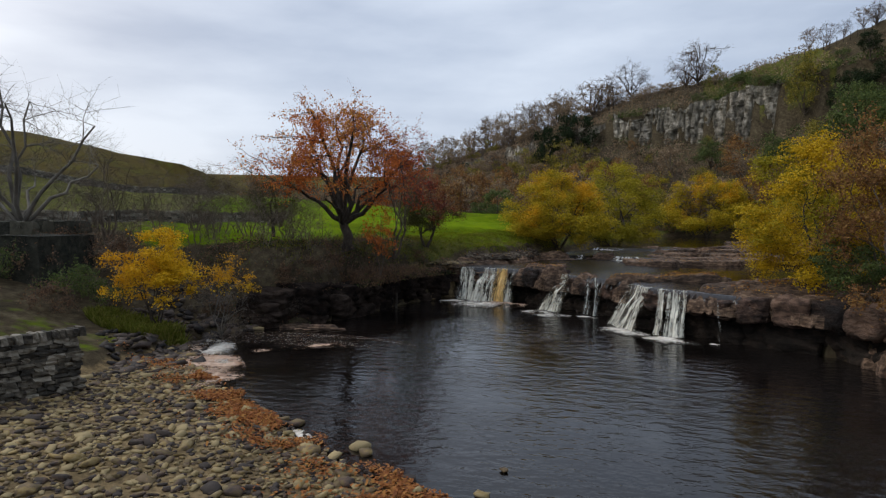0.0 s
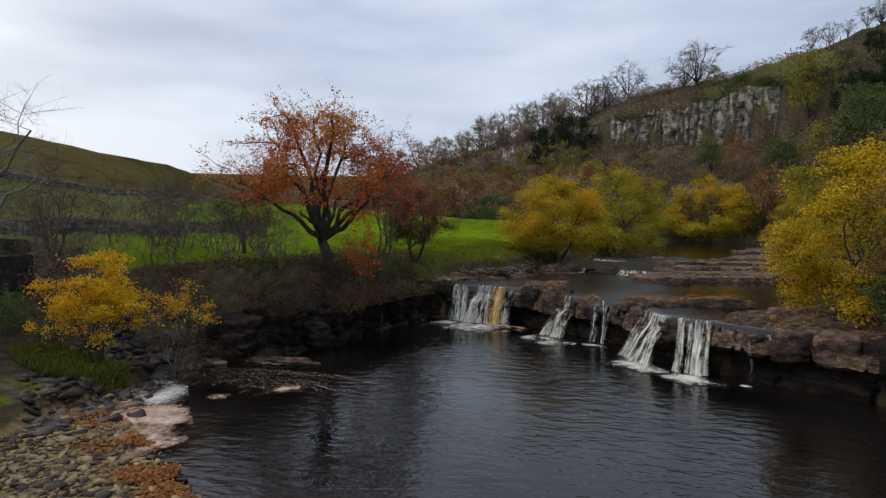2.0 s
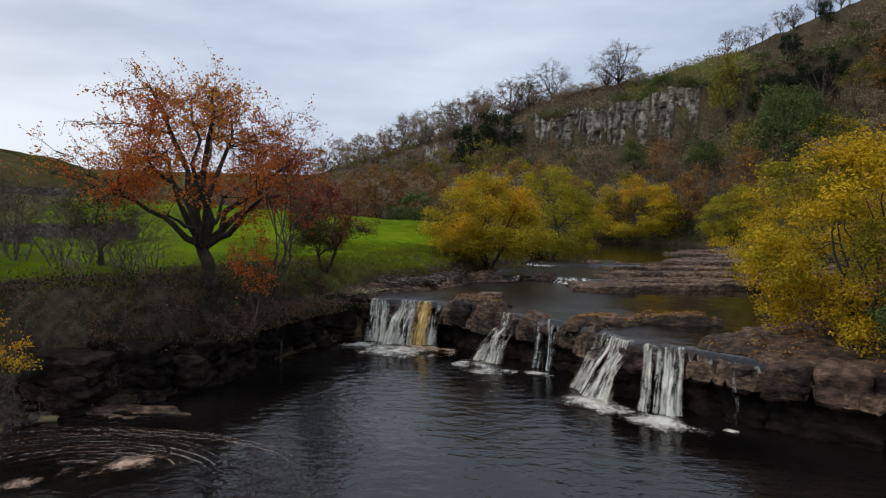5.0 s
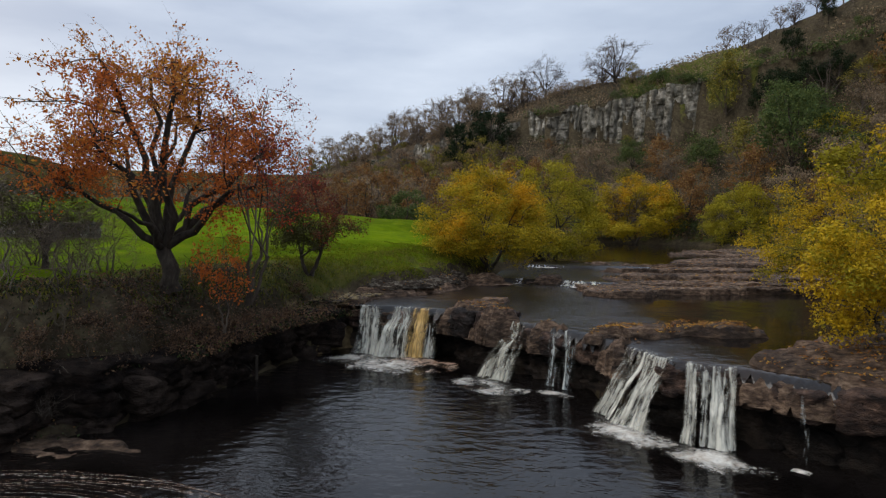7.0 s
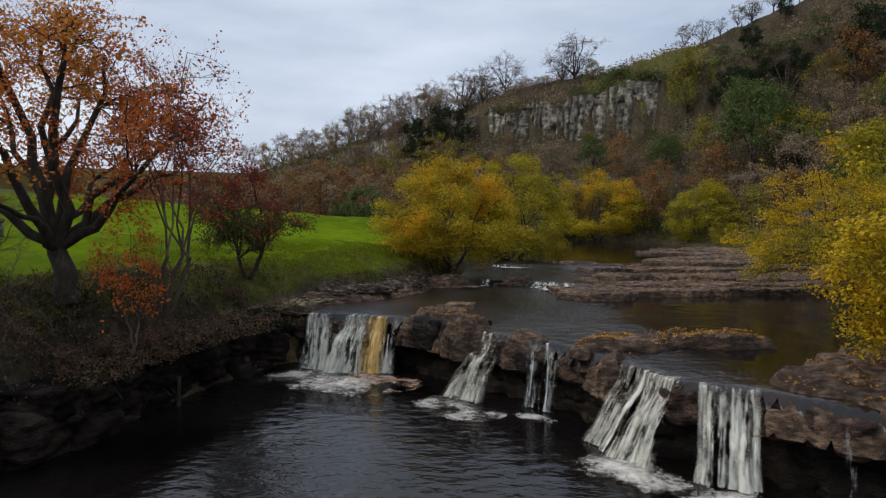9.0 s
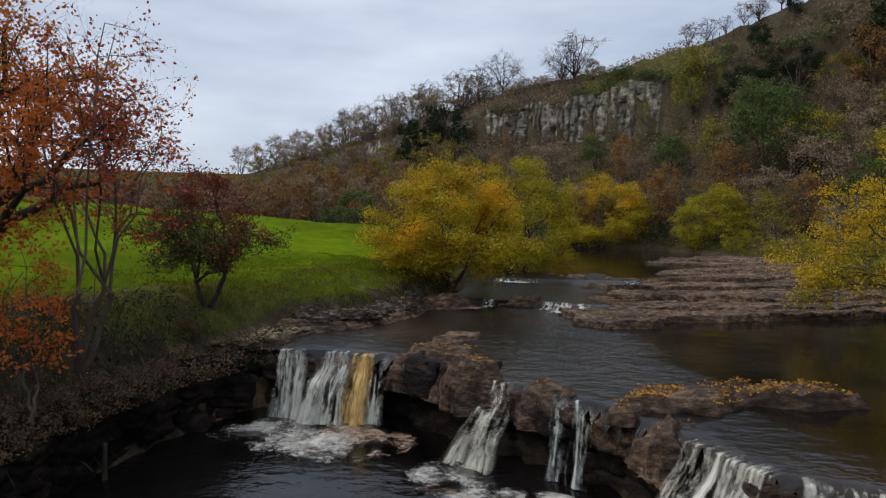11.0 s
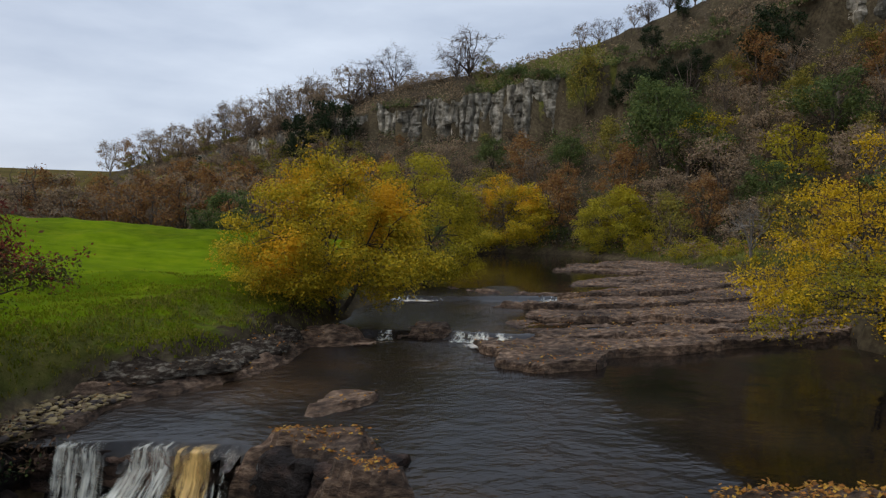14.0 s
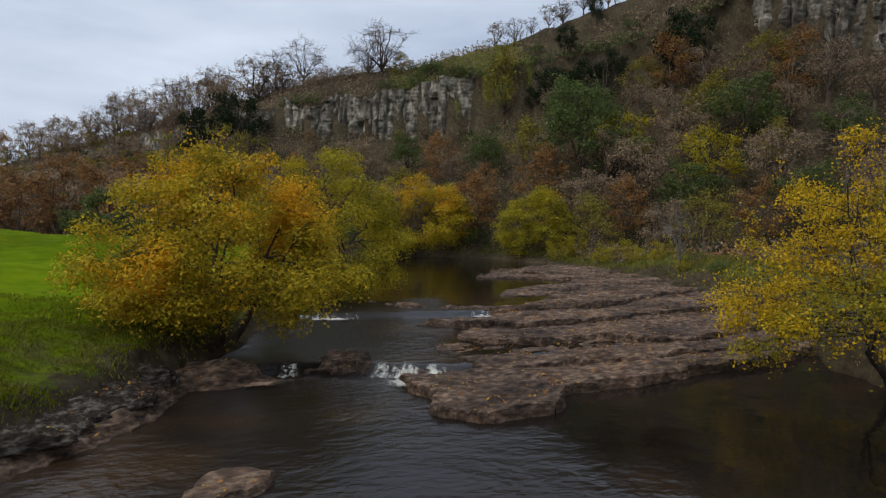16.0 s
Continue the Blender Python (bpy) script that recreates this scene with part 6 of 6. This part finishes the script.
# ---- stone bridge ----
bridge = thing("stone_bridge", "old stone bridge with a dark round arch", "bridge", kind="structure")
bx, by, span, rise = -25.0, 24.6, 2.4, 1.5
verts, faces = [], []
n = 14
for d in (0.0, 3.2):
    for i in range(n + 1):
        a = math.pi * i / n
        verts.append((bx + span / 2 * math.cos(a), by + d, 1.4 + rise * math.sin(a)))
    verts += [(bx + 5.5, by + d, 0.8), (bx + 5.5, by + d, 4.2), (bx - 6, by + d, 4.4), (bx - 6, by + d, 0.8)]
w = n + 5
for k in (0, w):
    faces.append([k + i for i in range(n + 1)] + [k + n + 4, k + n + 3, k + n + 2, k + n + 1])
faces += [(i, i + 1, w + i + 1, w + i) for i in range(n)] + [(n + 2, n + 3, w + n + 3, w + n + 2), (n + 1, n + 2, w + n + 2, w + n + 1)]
part("arch_wall", mesh_of("arch_wall", verts, faces, M_MOSSY), bridge)
for d in (0.1, 3.1):
    for i in range(20):
        b = part("parapet_stone", MOSSY_STONES[i % 4], bridge)
        b.matrix_basis = Matrix.LocRotScale((bx - 5.6 + i * 0.56, by + d, 4.55), Euler((0, 0, 0)), (0.6, 0.35, 0.55))
for i in range(11):
    a = math.pi * (i + 0.5) / 11
    b = part("arch_stone", MOSSY_STONES[i % 4], bridge)
    b.matrix_basis = Matrix.LocRotScale((bx + (span / 2 + 0.15) * math.cos(a), by - 0.05, 1.4 + (rise + 0.15) * math.sin(a)), Euler((0, math.pi / 2 - a, 0)), (0.34, 0.3, 0.36))

# ---- posts ----
def post(x, y, h, label, group):
    bm = bmesh.new()
    bmesh.ops.create_cone(bm, cap_ends=True, segments=8, radius1=0.065, radius2=0.055, depth=h)
    for v in bm.verts:
        v.co.x += 0.03 * (v.co.z / h)
    me = bpy.data.meshes.new("fence_post")
    bm.to_mesh(me)
    bm.free()
    me.materials.append(M_BARK)
    ob = tagged(new("fence_post", me), label, "post", group)
    ob.location = on(x, y, h / 2 - 0.1)


post(-7.2, 35.9, 1.25, "weathered round wooden fence post", "fence posts by the river")
for i in range(14):
    t = i / 13
    post(43 + 9 * t, 130.5 - 12 * t, 1.3, "thin fence post on the hilltop", "fence posts on the hilltop")


# ---- grass and fallen leaves ----
def blades(name, label, material, count, tall, seed, test, box):
    nr = np.random.default_rng(seed)
    x, y = nr.uniform(box[0], box[1], count * 5), nr.uniform(box[2], box[3], count * 5)
    z = land(x, y)[0]
    el = np.interp(y, LEFT_Y, LEFT_X) - x
    er = x - np.interp(y, RIGHT_Y, RIGHT_X)
    ok = test(x, y, z, el, er) & (fbm(x * 0.8, y * 0.8, seed) + nr.normal(0, 0.15, len(x)) > -0.05)
    x, y, z = x[ok][:count], y[ok][:count], z[ok][:count]
    n = len(x)
    a, h = nr.uniform(0, 6.28, n), tall * nr.uniform(0.5, 1.2, n)
    lx, ly = nr.normal(0, 0.45, n) * h, nr.normal(0, 0.45, n) * h
    dx, dy = np.cos(a) * 0.022, np.sin(a) * 0.022
    q = np.stack([np.stack([x - dx, y - dy, z - 0.03], 1), np.stack([x + dx, y + dy, z - 0.03], 1), np.stack([x + dx * 0.6 + lx, y + dy * 0.6 + ly, z + h], 1), np.stack([x - dx * 0.6 + lx, y - dy * 0.6 + ly, z + h], 1)], 1)
    return tagged(new(name, quads_of(name, q, material)), label, "grass", kind="stuff")


blades("bank_grass", "rough yellowing grass along the left bank", L_GRASS, 14000, 0.12, 81, lambda x, y, z, el, er: (el > 1.0) & (el < 3.8) & (z > 1.4) & (y > 29) & (y < 42.5), (-16, 2, 29, 60))
blades("meadow_grass", "short grazed grass on the meadow edge", L_TURF, 26000, 0.06, 84, lambda x, y, z, el, er: (el > 0.7) & (el < 1 + 10 * hashed(np.floor(x * 50), np.floor(y * 50), 3) ** 1.5) & (z > 2.6) & (y > 42 + 3 * hashed(np.floor(x * 40), np.floor(y * 40), 5)) & (y < 52 + 10 * hashed(np.floor(x * 30), np.floor(y * 30), 4)), (-14, 3, 42, 62))
blades("meadow_grass", "yellowing tufts at the meadow edge", L_GRASS, 6000, 0.09, 85, lambda x, y, z, el, er: (el > 0.3) & (el < 4.5) & (z > 2.3) & (y > 42), (-12, 3, 42, 56))
blades("bank_grass", "green grass tussocks by the shingle", L_TUSSOCK, 7000, 0.3, 82, lambda x, y, z, el, er: (np.hypot((x + 14.6) / 2.0, (y - 24.0) / 1.1) < 1), (-18, -12, 21, 27))
blades("bank_grass", "rough grass on the far river bank", L_GRASS, 7000, 0.3, 83, lambda x, y, z, el, er: (er > 0.8) & (er < 4.5) & (y > 52), (18, 42, 52, 92))


def bank_cover(name, label, material, count, size, seed, lift):
    """Ivy, dead stems and leaves that hide the steep earth bank."""
    nr = np.random.default_rng(seed)
    y = nr.uniform(28.5, 41.5, count)
    x = np.interp(y, LEFT_Y, LEFT_X) - nr.uniform(-0.9, 3.0, count) - np.where(y < 32, nr.uniform(0, 3, count), 0)
    ok = fbm(x * 0.9, y * 0.9, seed) + nr.normal(0, 0.15, count) > -0.05
    x, y = x[ok], y[ok]
    el = np.interp(y, LEFT_Y, LEFT_X) - x
    c = np.stack([x, y, np.where((y > 30) & (el < 1.2), np.maximum(land(x, y)[0], 1.55), np.maximum(land(x, y)[0], 0.1)) + lift * nr.random(len(x)) ** 2], 1)
    u = nr.normal(0, 1, c.shape)
    u /= np.linalg.norm(u, axis=1)[:, None]
    w = np.cross(u, nr.normal(0, 1, c.shape))
    w /= np.linalg.norm(w, axis=1)[:, None]
    s = size * nr.uniform(0.6, 1.4, (len(x), 1))
    return tagged(new(name, quads_of(name, np.stack([c - u * s, c + w * s * 0.5, c + u * s, c - w * s * 0.5], 1), material)), label, "undergrowth", kind="stuff")


bank_cover("bank_ivy", "dark ivy and ferns on the steep river bank", L_DARK, 9000, 0.045, 95, 0.25)
bank_cover("bank_ivy", "brown dead bracken on the steep river bank", L_DEAD, 22000, 0.045, 96, 0.5)
bank_cover("bank_ivy", "rusty dead leaves on the steep river bank", L_RUST, 1500, 0.04, 99, 0.5)
bank_cover("bank_ivy", "green bramble leaves on the steep river bank", L_FIR, 3000, 0.045, 97, 0.6)
nr = np.random.default_rng(98)
verts, faces = [], []
ty = nr.uniform(28.5, 41, 900)
tx = np.interp(ty, LEFT_Y, LEFT_X) - nr.uniform(0.4, 2.9, 900)
tz = land(tx, ty)[0] + 0.1
for i in range(900):
    p = Vector((tx[i], ty[i], tz[i]))
    d = Vector((nr.normal(0.5, 0.5), nr.normal(-0.3, 0.5), nr.uniform(0.2, 1.0))).normalized()
    r, k = nr.uniform(0.005, 0.011), len(verts)
    for j in range(5):
        verts += [p + Vector((r, 0, 0)), p + Vector((-r / 2, r, 0)), p + Vector((-r / 2, -r, 0))]
        d = (d + Vector((nr.normal(0, 0.2), nr.normal(0, 0.2), -0.28))).normalized()
        p = p + d * nr.uniform(0.18, 0.34)
    faces += [(k + j * 3 + a, k + j * 3 + (a + 1) % 3, k + j * 3 + 3 + (a + 1) % 3, k + j * 3 + 3 + a) for j in range(4) for a in range(3)]
tagged(new("dead_stems", mesh_of("dead_stems", verts, faces, M_BARK)), "tangle of thin dead stems hanging down the bank", "undergrowth", kind="stuff")


def litter(name, label, material, sources, count, size, seed, zmin=-9):
    """Fallen leaves lying on rocks."""
    nr = np.random.default_rng(seed)
    pts = np.array([tuple(v.co) for ob in sources for v in ob.data.vertices if v.normal.z > 0.75 and v.co.z > zmin])
    c = pts[nr.integers(0, len(pts), count)] + nr.normal(0, 0.06, (count, 3)) * (1, 1, 0)
    keep = fbm(c[:, 0] * 1.4, c[:, 1] * 1.4, seed) + nr.normal(0, 0.12, count) > 0.02
    c = c[keep]
    c[:, 2] += 0.03
    a = nr.uniform(0, 6.28, len(c))
    s = size * nr.uniform(0.6, 1.3, len(c))
    u = np.stack([np.cos(a) * s, np.sin(a) * s, nr.normal(0, 0.3, len(c)) * s], 1)
    w = np.stack([-np.sin(a) * s * 0.6, np.cos(a) * s * 0.6, nr.normal(0, 0.3, len(c)) * s], 1)
    return tagged(new(name, quads_of(name, np.stack([c - u, c + w, c + u, c - w], 1), material)), label, "fallen leaves", kind="stuff")


rocks = [o for o in scene.objects if o.name.startswith("lip_rock")]
litter("fallen_leaves", "yellow and brown leaves fallen on the lip rocks", M_LITTER, rocks, 5200, 0.042, 91, 1.95)
litter("fallen_leaves", "golden leaves heaped on the low lip rock", M_GOLD, [o for o in rocks if o.data.vertices[0].co.x > 3 and o.data.vertices[0].co.y > 33.4], 2000, 0.042, 94, 2.05)
litter("fallen_leaves", "brown leaves fallen on the rock shelves", M_LITTER, [o for o in scene.objects if o.name.startswith("rock_bed") or o.name.startswith("rock_island")], 15000, 0.045, 92, 2.0)
nr = np.random.default_rng(93)
n = 15000
t = nr.uniform(12.2, 21.5, n)
lx = np.interp(t, LEFT_Y, LEFT_X) - np.abs(nr.normal(0.3, 1.0, n)) + 0.15 + 1.4 * fbm(t * 0.9, t * 0.2, 5)
keep = fbm(lx * 0.9, t * 0.9, 15) + nr.normal(0, 0.12, n) > -0.06
lx, t = lx[keep], t[keep]
n = len(t)
lz = np.maximum(land(lx, t)[0], 0) + nr.uniform(0.05, 0.13, n)
a, s = nr.uniform(0, 6.28, n), nr.uniform(0.03, 0.06, n)
c = np.stack([lx, t, lz], 1)
u = np.stack([np.cos(a) * s, np.sin(a) * s, nr.normal(0, 0.3, n) * s], 1)
w = np.stack([-np.sin(a) * s * 0.6, np.cos(a) * s * 0.6, nr.normal(0, 0.3, n) * s], 1)
tagged(new("fallen_leaves", quads_of("fallen_leaves", np.stack([c - u, c + w, c + u, c - w], 1), leafy("wet_fallen_leaves", [(0.16, 0.06, 0.025), (0.30, 0.11, 0.035), (0.36, 0.17, 0.05)]))), "wet orange leaves washed up along the shingle", "fallen leaves", kind="stuff")
